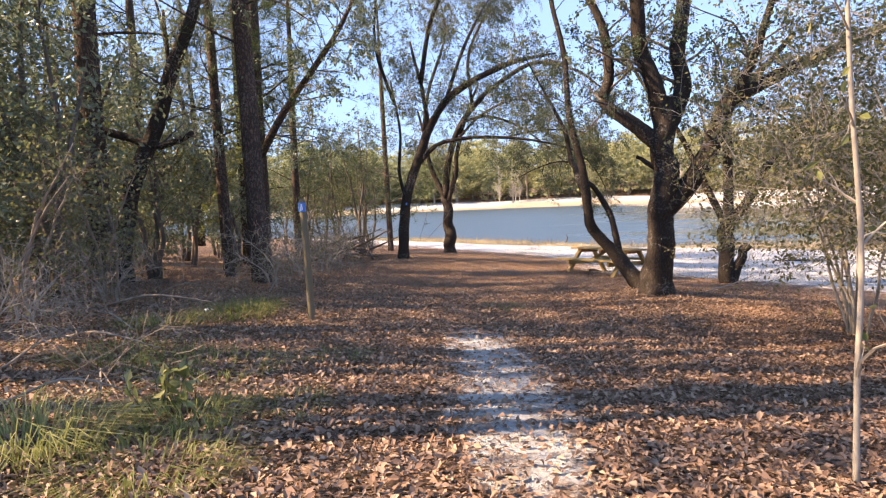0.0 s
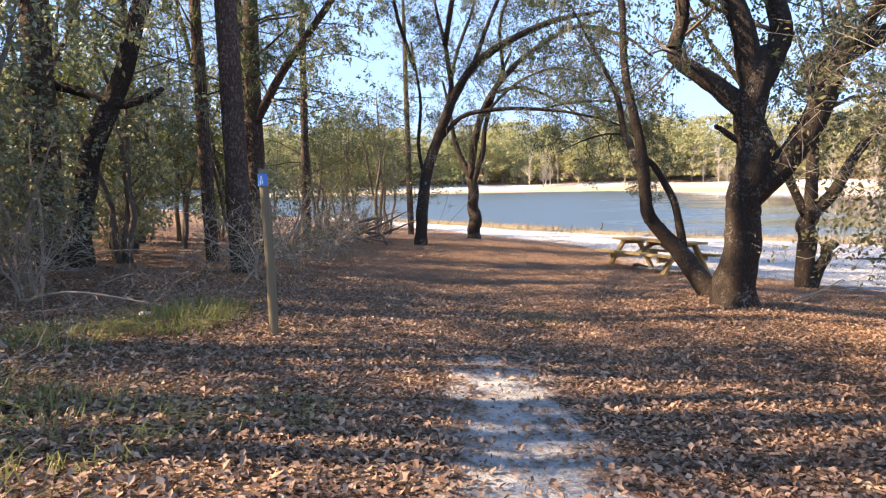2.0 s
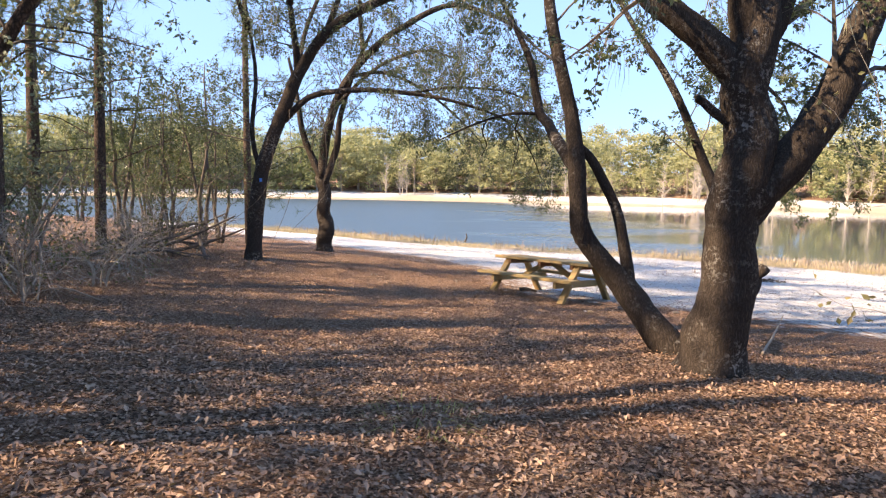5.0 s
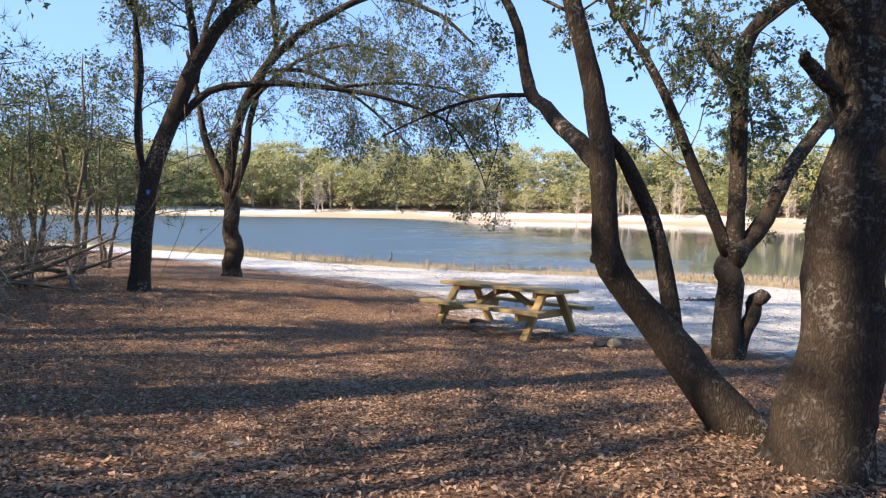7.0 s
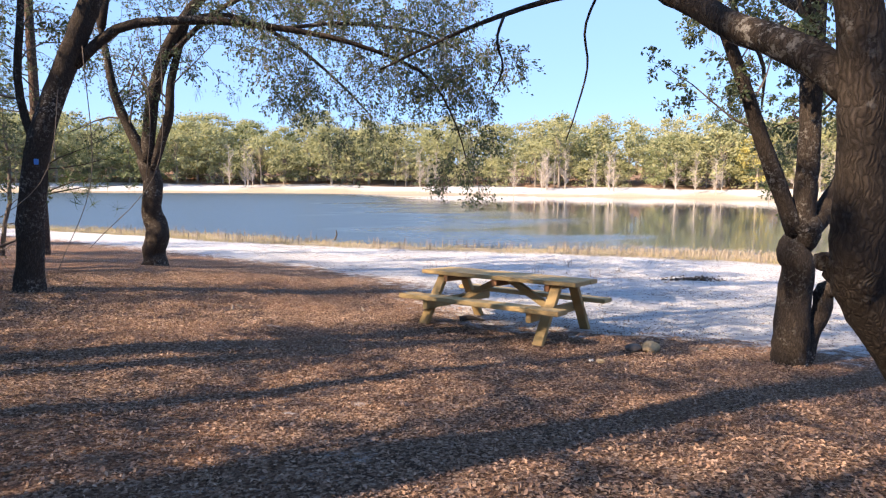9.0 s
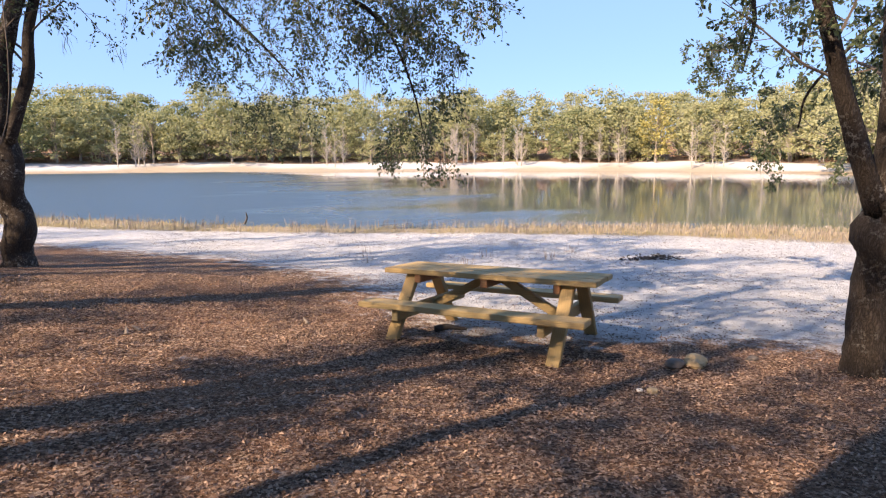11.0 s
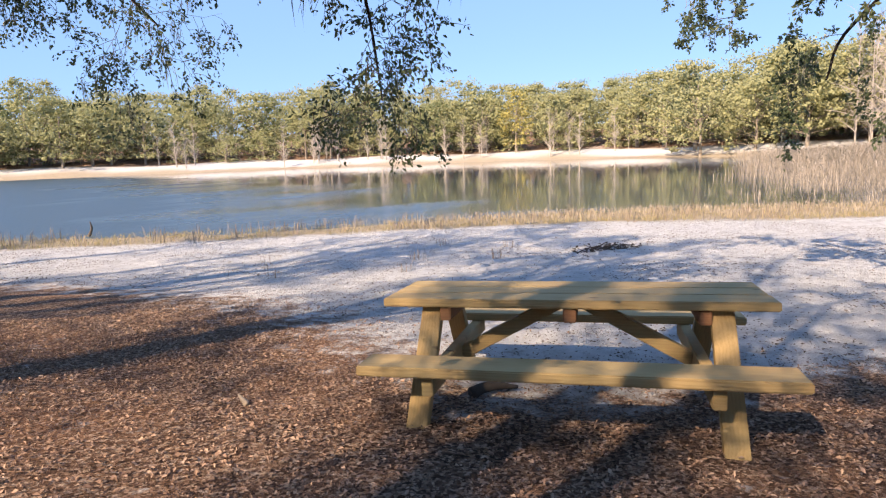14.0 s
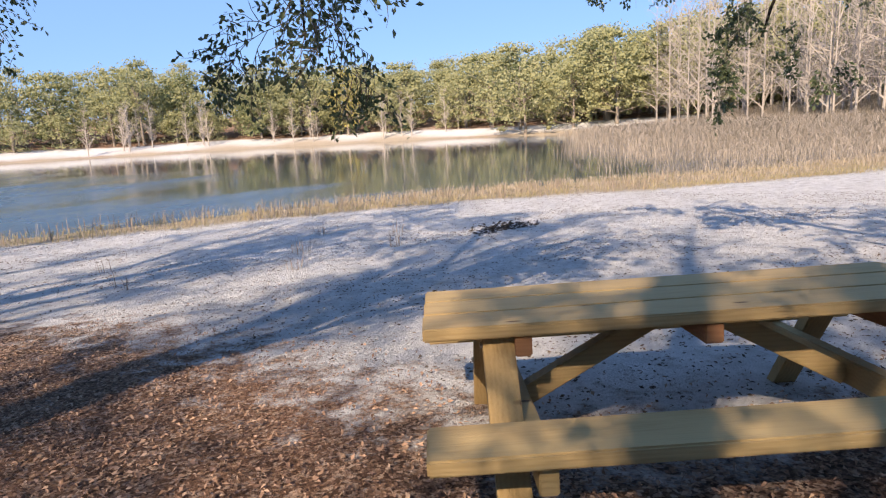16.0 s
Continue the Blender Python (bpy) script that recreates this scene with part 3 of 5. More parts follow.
# ---- trail post ----
def build_post():
    root = tagged(new("trail_post"), "weathered round wooden trail post with a blue marker near its top", "post")
    z = height(-1.88, 8.7)
    root.location = (-1.88, 8.7, z)
    g = Geo()
    tube(g, smooth_line([(0, 0, -0.1), (-0.01, 0, 0.4), (-0.02, 0.0, 1.0), (-0.045, 0, 1.6), (-0.05, 0, 1.66)], 14), [0.046, 0.048, 0.046, 0.045, 0.041], 14, 0.03, np.random.default_rng(1))
    part("pole", g, POST_WOOD, root, smooth=True)
    g, m = Geo(), Geo()
    for geo, z0, z1, a0, a1, r in ((g, 1.50, 1.62, -2.85, -0.25, 0.052), (m, 1.565, 1.6, -1.77, -1.45, 0.0545), (m, 1.515, 1.565, -1.85, -1.62, 0.0545), (m, 1.52, 1.56, -1.5, -1.3, 0.0545)):
        n = 9
        aa = np.linspace(a0, a1, n)
        rows = [np.column_stack([-0.045 + rr * np.cos(aa), rr * np.sin(aa), np.full(n, zz)]) for rr, zz in ((r, z0), (r, z1), (r - 0.003, z1), (r - 0.003, z0))]
        f = [(k * n + i, k * n + i + 1, (k + 1) % 4 * n + i + 1, (k + 1) % 4 * n + i) for k in range(4) for i in range(n - 1)]
        f += [(0, n, 2 * n, 3 * n), (n - 1, 4 * n - 1, 3 * n - 1, 2 * n - 1)]
        geo.add(np.concatenate(rows), f)
    sign = part("marker", g, BLUE, root, "blue trail marker plate")
    part("mark", m, WHITE, sign, "white mark")


build_post()


# ---- trees by the path ----
def make_tree(name, label, base, stems, bark, leaf, seed, leaf_size, per_twig, moss=0, category="tree", twigs=4, droop=0.06, length=1.5, group=""):
    """stems: (line, radii, side branches or 0). Lines are in metres, as they stand."""
    rng = np.random.default_rng(seed)
    root = tagged(new(name), label, category, group)
    root.location = base
    o = np.array(base)
    wood, tips = Geo(), []
    for k, (line, radii, count) in enumerate(stems):
        pts = smooth_line(np.array(line) - o, max(6, (5 if radii[0] > 0.1 else 3) * len(line)))
        a = rng.random(3) * 6.3
        s = np.linspace(0, 1, len(pts))[:, None]
        pts += np.sin(s * (7 + 4 * len(line) * np.array([[0.5, 0.6, 0.4]])) + a) * s * radii[-1] * 0.35
        g = Geo()
        tube(g, pts, radii, 18 if radii[0] > 0.1 else 8, 0.03, rng, 0.05)
        part("trunk" if k == 0 else "limb", g, bark, root, smooth=True)
        if count:
            sprout(wood, tips, pts, radii[-1] * 1.6, rng, count, length, 3, 0.6 if k == 0 else 0.25, droop, 1.0, twigs)
    if wood.n:
        part("branchwork", wood, TWIG, root)
    if tips and per_twig:
        g = Geo()
        leaf_up(g, tips, rng, per_twig, leaf_size)
        part("foliage", g, leaf, root)
    if moss:
        g = Geo()
        moss_strands(g, tips, rng, moss, 0.35)
        tagged(part("moss", g, MOSS, root, "grey hanging moss"), kind="stuff")
    return root


zo = height(3.7, 11.42)
make_tree("oak_tree", "stout live oak with a thick dark forked trunk beside the path", (3.73, 11.42, zo), [
    ([(3.73, 11.42, zo - 0.15), (3.76, 11.4, zo + 0.15), (3.81, 11.37, 0.25), (3.87, 11.35, 1.0), (3.91, 11.33, 1.75), (3.91, 11.33, 2.35), (3.89, 11.33, 3.0)], [0.38, 0.285, 0.24, 0.22, 0.21, 0.19, 0.17], 0),
    ([(3.88, 11.35, 2.15), (3.45, 11.41, 2.55), (3.03, 11.52, 2.86), (2.93, 11.57, 3.1), (3.03, 11.57, 3.6), (2.93, 11.67, 4.4), (2.43, 11.97, 5.6)], [0.15, 0.12, 0.1, 0.09, 0.05], 10),
    ([(3.89, 11.33, 2.5), (3.73, 11.27, 3.2), (3.48, 11.27, 3.95), (3.33, 10.97, 5.2), (3.03, 10.47, 6.6)], [0.16, 0.14, 0.12, 0.06], 9),
    ([(3.91, 11.33, 2.4), (4.28, 11.42, 3.2), (4.25, 11.57, 3.9), (4.63, 11.87, 5.4), (5.13, 12.27, 6.8)], [0.17, 0.14, 0.12, 0.06], 9),
    ([(3.85, 11.35, 1.0), (4.21, 11.29, 1.35), (4.55, 11.22, 1.85), (4.81, 11.17, 2.5), (5.08, 11.17, 2.95), (5.73, 11.07, 3.25), (6.93, 10.87, 3.75), (8.23, 10.57, 4.3)], [0.19, 0.17, 0.15, 0.13, 0.1, 0.06], 11),
    ([(4.93, 11.17, 2.75), (5.33, 10.87, 3.7), (5.53, 10.37, 5.2)], [0.09, 0.07, 0.04], 6),
    ([(3.13, 10.67, 6.2), (3.43, 11.27, 7.6), (3.03, 12.07, 9.0)], [0.07, 0.05, 0.02], 9),
    ([(4.93, 12.07, 6.4), (4.53, 12.87, 7.8), (5.03, 13.87, 9.0)], [0.07, 0.05, 0.02], 9),
    ([(3.83, 11.37, 1.75), (3.55, 11.42, 1.95), (3.43, 11.37, 2.02)], [0.05, 0.04, 0.025], 0),
], OAK_BARK, OAK_LEAF, 11, 0.062, 15, 60)

zl = height(3.6, 12.1)
make_tree("leaning_oak_tree", "slender oak leaning out of the ground beside the stout oak", (3.66, 12.05, zl), [
    ([(3.86, 11.95, zl - 0.15), (3.62, 12.08, zl + 0.12), (3.28, 12.3, 0.2), (2.94, 12.4, 0.6), (2.82, 12.37, 0.8), (2.78, 12.35, 1.05), (2.74, 12.35, 1.5), (2.68, 12.4, 1.95), (2.58, 12.52, 2.5), (2.5, 12.7, 3.2), (2.5, 12.95, 4.2), (2.3, 13.3, 5.8), (2.6, 13.8, 7.6), (2.3, 14.4, 9.2)], [0.2, 0.145, 0.105, 0.095, 0.085, 0.07, 0.06, 0.05, 0.04, 0.03], 12),
    ([(3.36, 12.32, 0.18), (3.3, 12.33, 0.55), (3.18, 12.36, 1.02), (2.98, 12.39, 1.4), (2.76, 12.39, 1.64)], [0.07, 0.06, 0.055, 0.045], 0),
    ([(2.76, 12.36, 1.38), (2.69, 12.55, 1.56), (2.71, 12.93, 1.76), (2.72, 13.2, 1.93), (2.7, 13.4, 2.05), (2.66, 13.5, 2.3), (2.6, 13.6, 2.75), (2.3, 13.9, 3.5)], [0.07, 0.068, 0.06, 0.055, 0.045, 0.03], 0),
    ([(2.6, 13.6, 2.75), (2.3, 13.9, 3.5), (1.9, 14.2, 4.4)], [0.03, 0.025, 0.015], 8),
    ([(2.71, 13.4, 2.06), (2.45, 13.9, 2.1), (2.1, 14.5, 2.0), (1.8, 15.2, 1.85)], [0.02, 0.016, 0.007], 0),
    ([(2.55, 13.7, 2.1), (2.5, 13.75, 1.9), (2.56, 13.8, 1.7), (2.5, 13.82, 1.45), (2.46, 13.84, 1.3)], [0.008, 0.006, 0.003], 0),
    ([(2.25, 14.2, 2.06), (2.2, 14.2, 1.9), (2.27, 14.25, 1.75), (2.22, 14.3, 1.6)], [0.01, 0.007, 0.003], 0),
    ([(2.95, 12.45, 0.62), (2.84, 12.48, 0.72), (2.79, 12.5, 0.76)], [0.06, 0.045, 0.035], 0),
], OAK_BARK, OAK_LEAF, 12, 0.058, 15, 40)

zt = height(7.0, 15.87)
make_tree("spreading_oak_tree", "grey-brown oak forked low into three limbs at the sand edge", (6.96, 15.77, zt), [
    ([(6.96, 15.77, zt - 0.12), (6.95, 15.76, zt + 0.15), (6.94, 15.76, -0.1), (6.94, 15.76, 0.35), (6.96, 15.75, 0.62)], [0.24, 0.19, 0.17, 0.18, 0.16], 0),
    ([(6.91, 15.76, 0.5), (6.68, 15.85, 1.05), (6.38, 15.93, 1.75), (6.07, 16.0, 2.45), (5.67, 16.15, 3.26), (5.09, 16.3, 4.1), (4.66, 16.5, 5.0)], [0.1, 0.085, 0.07, 0.05, 0.025], 8),
    ([(6.96, 15.75, 0.5), (6.99, 15.74, 1.2), (6.98, 15.75, 1.9), (6.96, 15.75, 3.04), (7.09, 15.7, 3.62), (7.63, 15.5, 4.1), (8.26, 15.2, 4.9)], [0.125, 0.115, 0.11, 0.1, 0.05], 10),
    ([(7.0, 15.74, 0.5), (7.38, 15.65, 1.0), (7.8, 15.6, 1.8), (8.5, 15.55, 2.6), (9.5, 15.9, 3.2), (10.2, 17.0, 3.15), (10.56, 18.4, 2.1), (10.76, 18.7, 1.5)], [0.13, 0.11, 0.075, 0.04, 0.025, 0.012], 19),
    ([(6.98, 15.75, 2.9), (7.16, 16.5, 3.4), (7.86, 17.7, 4.0), (8.96, 18.7, 3.9), (10.36, 19.3, 3.3), (11.36, 20.1, 2.6)], [0.07, 0.06, 0.02], 16),
    ([(7.02, 15.73, zt - 0.05), (7.24, 15.67, -0.37), (7.38, 15.63, 0.0)], [0.13, 0.11, 0.1], 0),
], OAK_BARK, OAK_LEAF, 13, 0.062, 26, 30, length=1.3)

zb = height(0.17, 25.86)
make_tree("shore_oak_tree", "dark many-stemmed oak with fine drooping twigs near the sand", (0.16, 25.87, zb), [
    ([(0.15, 25.87, zb - 0.15), (0.16, 25.87, zb + 0.15), (0.19, 25.86, -0.1), (0.16, 25.86, 0.5), (0.06, 25.89, 1.5)], [0.33, 0.23, 0.25, 0.2, 0.18], 0),
    ([(0.06, 25.89, 1.4), (-0.2, 25.95, 2.05), (-0.48, 26.04, 2.75), (-0.63, 26.1, 3.7), (-0.9, 26.3, 5.0)], [0.12, 0.1, 0.08, 0.04], 9),
    ([(0.06, 25.89, 1.45), (0.25, 25.84, 2.88), (0.75, 25.7, 4.24), (1.62, 25.4, 5.29), (2.48, 25.1, 5.9), (3.7, 24.6, 6.4), (5.0, 24.1, 6.0), (6.0, 23.8, 5.2)], [0.14, 0.12, 0.09, 0.07, 0.03], 22),
    ([(0.16, 25.86, 1.3), (0.5, 25.75, 2.3), (0.61, 25.74, 3.2), (1.0, 25.9, 4.6), (1.6, 26.4, 6.0)], [0.11, 0.09, 0.07, 0.04], 10),
    ([(-0.7, 26.15, 4.2), (-0.4, 26.6, 6.0), (0.3, 27.0, 8.0), (0.2, 27.2, 9.6)], [0.08, 0.06, 0.02], 20),
    ([(1.3, 26.1, 5.2), (1.2, 25.6, 7.0), (2.0, 24.9, 8.6), (2.4, 24.4, 9.6)], [0.07, 0.05, 0.02], 20),
    ([(0.5, 25.75, 3.6), (1.6, 25.0, 4.6), (2.8, 24.2, 5.0), (3.8, 23.6, 4.7)], [0.06, 0.045, 0.015], 18),
    ([(0.9, 25.6, 4.45), (1.9, 25.6, 4.6), (3.0, 25.6, 4.2), (4.1, 25.5, 3.4), (4.9, 25.4, 2.6)], [0.055, 0.045, 0.015], 20),
], OAK_BARK, OAK_LEAF, 14, 0.058, 14, 60, twigs=5, droop=0.14, length=2.0)

za = height(-1.45, 21.45)
arch = make_tree("arching_oak_tree", "dark curved oak whose long limb arches over the clearing", (-1.44, 21.45, za), [
    ([(-1.44, 21.45, za - 0.15), (-1.43, 21.44, za + 0.12), (-1.36, 21.42, 0.6), (-1.18, 21.37, 1.7), (-0.75, 21.25, 2.82), (-0.33, 21.13, 3.81), (0.2, 20.98, 4.57), (1.04, 20.75, 5.1), (2.4, 20.3, 5.6), (3.6, 19.9, 5.7)], [0.28, 0.18, 0.16, 0.15, 0.13, 0.11, 0.09, 0.03], 14),
    ([(-0.4, 21.15, 3.6), (-0.47, 21.17, 4.4), (-0.6, 21.2, 5.2), (-0.9, 21.4, 6.6)], [0.08, 0.07, 0.035], 8),
    ([(-0.72, 21.24, 2.65), (-0.11, 21.1, 3.2), (0.95, 20.8, 3.34), (2.11, 20.45, 3.26), (3.0, 20.2, 3.1), (4.2, 20.3, 2.75), (5.0, 20.9, 2.1), (5.5, 21.35, 1.3)], [0.08, 0.06, 0.04, 0.02, 0.008], 22),
    ([(-0.6, 21.2, 5.2), (-0.2, 20.8, 7.0), (0.5, 20.4, 8.4), (0.9, 20.0, 9.6)], [0.08, 0.06, 0.02], 24),
    ([(0.2, 20.98, 4.57), (0.8, 21.4, 6.2), (1.5, 22.0, 7.6), (2.2, 22.3, 8.6)], [0.07, 0.05, 0.02], 22),
    ([(-1.5, 21.5, 4.6), (-2.0, 21.0, 6.4), (-1.8, 20.3, 8.2)], [0.06, 0.05, 0.02], 9),
    ([(2.0, 20.48, 3.27), (3.0, 20.5, 3.45), (4.2, 20.4, 3.4), (5.1, 20.2, 3.0)], [0.03, 0.025, 0.01], 16),
    ([(-1.25, 21.4, 1.4), (-1.45, 21.5, 2.4), (-1.35, 21.4, 3.6), (-1.6, 21.6, 5.4)], [0.06, 0.05, 0.03], 7),
], OAK_BARK, OAK_LEAF, 15, 0.055, 8, 70, twigs=7, droop=0.14, length=1.3)

# a blue paint mark on its trunk, and thin vines
blaze = Geo()
box(blaze, -0.028, 0.028, -0.012, 0.012, -0.04, 0.04, 0.005)
mark = part("trail_blaze", blaze, BLUE, arch, "small blue trail mark")
mark.location = (-1.24 - (-1.44), 21.24 - 21.45, 1.3 - za)
for k, (a, b, sag) in enumerate((((-0.6, 21.1, 2.9), (-1.0, 20.9, -0.2), 0.25), ((0.4, 20.9, 3.2), (-0.6, 20.8, 0.1), 0.4), ((-0.9, 21.2, 2.5), (-1.9, 20.6, 0.3), 0.3), ((0.1, 21.0, 3.15), (0.15, 21.0, 1.1), 0.1))):
    g = Geo()
    m = [(p + q) / 2 for p, q in zip(a, b)]
    tube(g, smooth_line(np.array([a, (m[0] + sag, m[1], m[2] - sag), b]) - np.array([-1.44, 21.45, za]), 12), [0.007, 0.005], 5)
    part("vine", g, TWIG, arch, "thin hanging vine", smooth=True)


# ---- pines and understory of the wood ----
def needles(geo, at, rng, n=26, size=0.36):
    """A brush of long needles."""
    d = rng.standard_normal((n, 3)) + np.array([0, 0, 0.35])
    d /= np.linalg.norm(d, axis=1)[:, None]
    s = np.cross(d, rng.standard_normal((n, 3)))
    s /= np.linalg.norm(s, axis=1)[:, None]
    L = size * (0.6 + 0.6 * rng.random((n, 1)))
    v = np.stack([at - s * 0.006, at + s * 0.006, at + d * L], 1)
    geo.add_array(v, np.arange(n)[:, None] * 3 + np.array([[0, 1, 2]]))


def make_pine(base, r, tall, seed, label, lean=(0, 0), low=0.45, fork=None):
    rng = np.random.default_rng(seed)
    root = tagged(new("pine_tree"), label, "tree", "pines of the wood")
    root.location = base
    g, nd = Geo(), Geo()
    line = smooth_line([(0, 0, -0.15), (0.01, 0, 0.2), (lean[0] * 0.3, lean[1] * 0.3, tall * 0.3), (lean[0] * 0.65, lean[1] * 0.65, tall * 0.65), (lean[0], lean[1], tall)], 26)
    tube(g, line, [r * 1.45, r * 1.05, r, r * 0.9, r * 0.75, r * 0.45, r * 0.12], 14, 0.04, rng)
    part("trunk", g, PINE_BARK, root, smooth=True)
    if fork:
        g = Geo()
        fl = smooth_line(fork, 14)
        tube(g, fl, [r * 0.55, r * 0.4, r * 0.15], 8, 0.04, rng)
        part("limb", g, PINE_BARK, root, smooth=True)
        w, tips = Geo(), []
        sprout(w, tips, fl, r * 0.3, rng, 30, 1.9, 3, 0.12, 0.1, 1.0, 5)
        part("branchwork", w, TWIG, root)
        g = Geo()
        leaf_up(g, tips, rng, 12, 0.08)
        part("foliage", g, FOREST_LEAF, root, "drooping small green leaves")
    for k in range(22):
        s = low + (0.97 - low) * (k + rng.random()) / 22
        p = line[int(s * 25)]
        a = rng.random() * 6.3
        b = branch_line(p, (math.cos(a), math.sin(a), 0.25), tall * 0.2 * (1.3 - s), rng, 5, 0.3)
        w = Geo()
        tube(w, b, [r * 0.16, r * 0.05], 5)
        part("limb", w, PINE_BARK, root)
        for q in range(16):
            c = b[1 + rng.integers(4)] + rng.standard_normal(3) * 0.28
            needles(nd, c, rng, 20)
    part("needle_crown", nd, NEEDLE, root)
    return root


def on_land(x, y):
    return (x, y, height(x, y))


make_pine(on_land(-3.89, 13.3), 0.2, 15, 21, "tall straight pine with reddish plated bark by the path", (-0.25, 0.2), 0.5)
make_pine(on_land(-4.87, 17.0), 0.2, 14, 22, "forked tree with plated bark and a slanting leafy limb", (0.15, 0.2), 0.5, [(0.03, 0, 3.0), (0.9, -0.2, 4.3), (2.4, -0.4, 6.2), (3.3, -0.5, 8.0)])
make_pine(on_land(-5.15, 15.05), 0.13, 12, 23, "slim dark pine standing behind a thicker one", (-0.2, 0.1), 0.5)
make_pine(on_land(-2.72, 31.45), 0.14, 14, 24, "thin straight pine with sparse side branches near the water", (-0.15, 0.1), 0.35)
for k, (x, y, r, tall) in enumerate(((-6.4, 20.6, 0.17, 14), (-5.6, 24.2, 0.14, 13), (-8.3, 27.0, 0.17, 15), (-9.4, 20.2, 0.16, 14), (-10.6, 15.6, 0.18, 15), (-12.2, 22.5, 0.2, 16))):
    make_pine(on_land(x, y), r, tall, 200 + k, "straight dark pine among the evergreens of the wood", (0.2 * math.sin(k), 0.2 * math.cos(k)), 0.42)
make_pine(on_land(-6.9, 12.7), 0.24, 15, 25, "thick grey pine deep in the shaded wood", (0.1, 0.2), 0.5)
zz = height(-6.6, 13.4)
make_tree("leaning_wood_oak", "leaning oak with a crooked dark side limb in the wood", (-6.6, 13.4, zz), [
    ([(-6.85, 13.4, zz - 0.15), (-6.8, 13.4, 0.6), (-6.5, 13.4, 1.9), (-6.0, 13.45, 3.0), (-5.5, 13.4, 4.2), (-4.9, 13.3, 5.6), (-4.5, 13.2, 7.5)], [0.24, 0.19, 0.17, 0.15, 0.12, 0.06], 8),
    ([(-6.1, 13.45, 2.8), (-5.75, 13.5, 3.4), (-5.6, 13.5, 4.3), (-5.7, 13.7, 5.6)], [0.07, 0.06, 0.03], 5),
    ([(-7.2, 13.3, 3.15), (-6.5, 13.4, 2.95), (-6.0, 13.4, 2.75), (-5.4, 13.35, 2.85), (-5.1, 13.3, 3.0)], [0.09, 0.08, 0.07, 0.05], 4),
], OAK_BARK, FOREST_LEAF, 26, 0.075, 8, 50, category="tree")


def understory(name, label, seed, tall, wide, stems, leaf, size, per_twig, bark=TWIG, lift=0.25, group="understory trees"):
    """A many-stemmed small tree or shrub, at the origin."""
    rng = np.random.default_rng(seed)
    root = tagged(new(name), label, "tree" if tall > 2.5 else "shrub", group)
    wood, tips = Geo(), []
    for k in range(stems):
        a = rng.random() * 6.3
        h = tall * (0.65 + 0.4 * rng.random())
        lean = wide * (0.25 + 0.45 * rng.random())
        line = smooth_line([(0.1 * math.cos(a), 0.1 * math.sin(a), -0.1), (lean * 0.25 * math.cos(a), lean * 0.25 * math.sin(a), h * 0.35), (lean * 0.6 * math.cos(a + 0.4), lean * 0.6 * math.sin(a + 0.4), h * 0.7), (lean * math.cos(a + 0.6), lean * math.sin(a + 0.6), h)], 10)
        line[1:] += np.cumsum(rng.standard_normal((9, 3)) * np.array([0.05, 0.05, 0.0]) * min(tall, 5.2) / 5.2, 0)
        r0 = (0.014 if name != "overhanging_bush" else 0.006) * tall ** 0.9
        g = Geo()
        tube(g, line, [r0, r0 * 0.75, r0 * 0.2], 7, 0.05, rng)
        part("stem" if stems > 1 else "trunk", g, bark, root, smooth=True)
        sprout(wood, tips, line, r0 * 0.6, rng, 13 if tall > 2.5 else 9, wide * 0.62, 2, lift, 0.05, 1.1, 6, 0.1, 3)
    part("branchwork", wood, bark if bark is PALE_TWIG else TWIG, root)
    g = Geo()
    leaf_up(g, tips, rng, per_twig, size, 0.12)
    part("foliage", g, leaf, root)
    return root


KINDS = [
    understory("understory_tree", "dense dark green evergreen tree in the shaded wood", 31, 7.0, 2.6, 2, FOREST_LEAF, 0.1, 15),
    understory("understory_tree", "many-stemmed evergreen with small glossy leaves in the wood", 32, 5.2, 2.4, 3, FOREST_LEAF, 0.095, 12),
    understory("understory_tree", "yellow-green sunlit young tree in the wood", 33, 4.8, 2.2, 2, GOLD_LEAF, 0.11, 16),
    understory("tall_wood_oak", "tall leafy oak, mostly out of view, added to shade the path", 34, 13.0, 4.2, 2, FOREST_LEAF, 0.12, 17, OAK_BARK, 0.3),
    understory("shrub", "low dense shrub of grey-green leaves on the wood floor", 35, 1.7, 1.5, 4, FOREST_LEAF, 0.085, 13, TWIG, 0.15, "shrubs of the wood"),
    understory("shrub", "thin half-bare shrub with dry leaves and pale twigs", 36, 2.2, 1.5, 4, DRY_LEAF, 0.07, 4, DEAD_WOOD, 0.15, "shrubs of the wood"),
    understory("bare_shrub", "tangle of bare pale grey twigs on the wood floor", 39, 0.85, 1.3, 5, DRY_LEAF, 0.05, 1, PALE_TWIG, 0.1, "shrubs of the wood"),
    understory("waterside_tree", "slender sparse young tree at the waterside", 37, 5.2, 2.1, 3, OAK_LEAF, 0.08, 17, TWIG, 0.28),
]
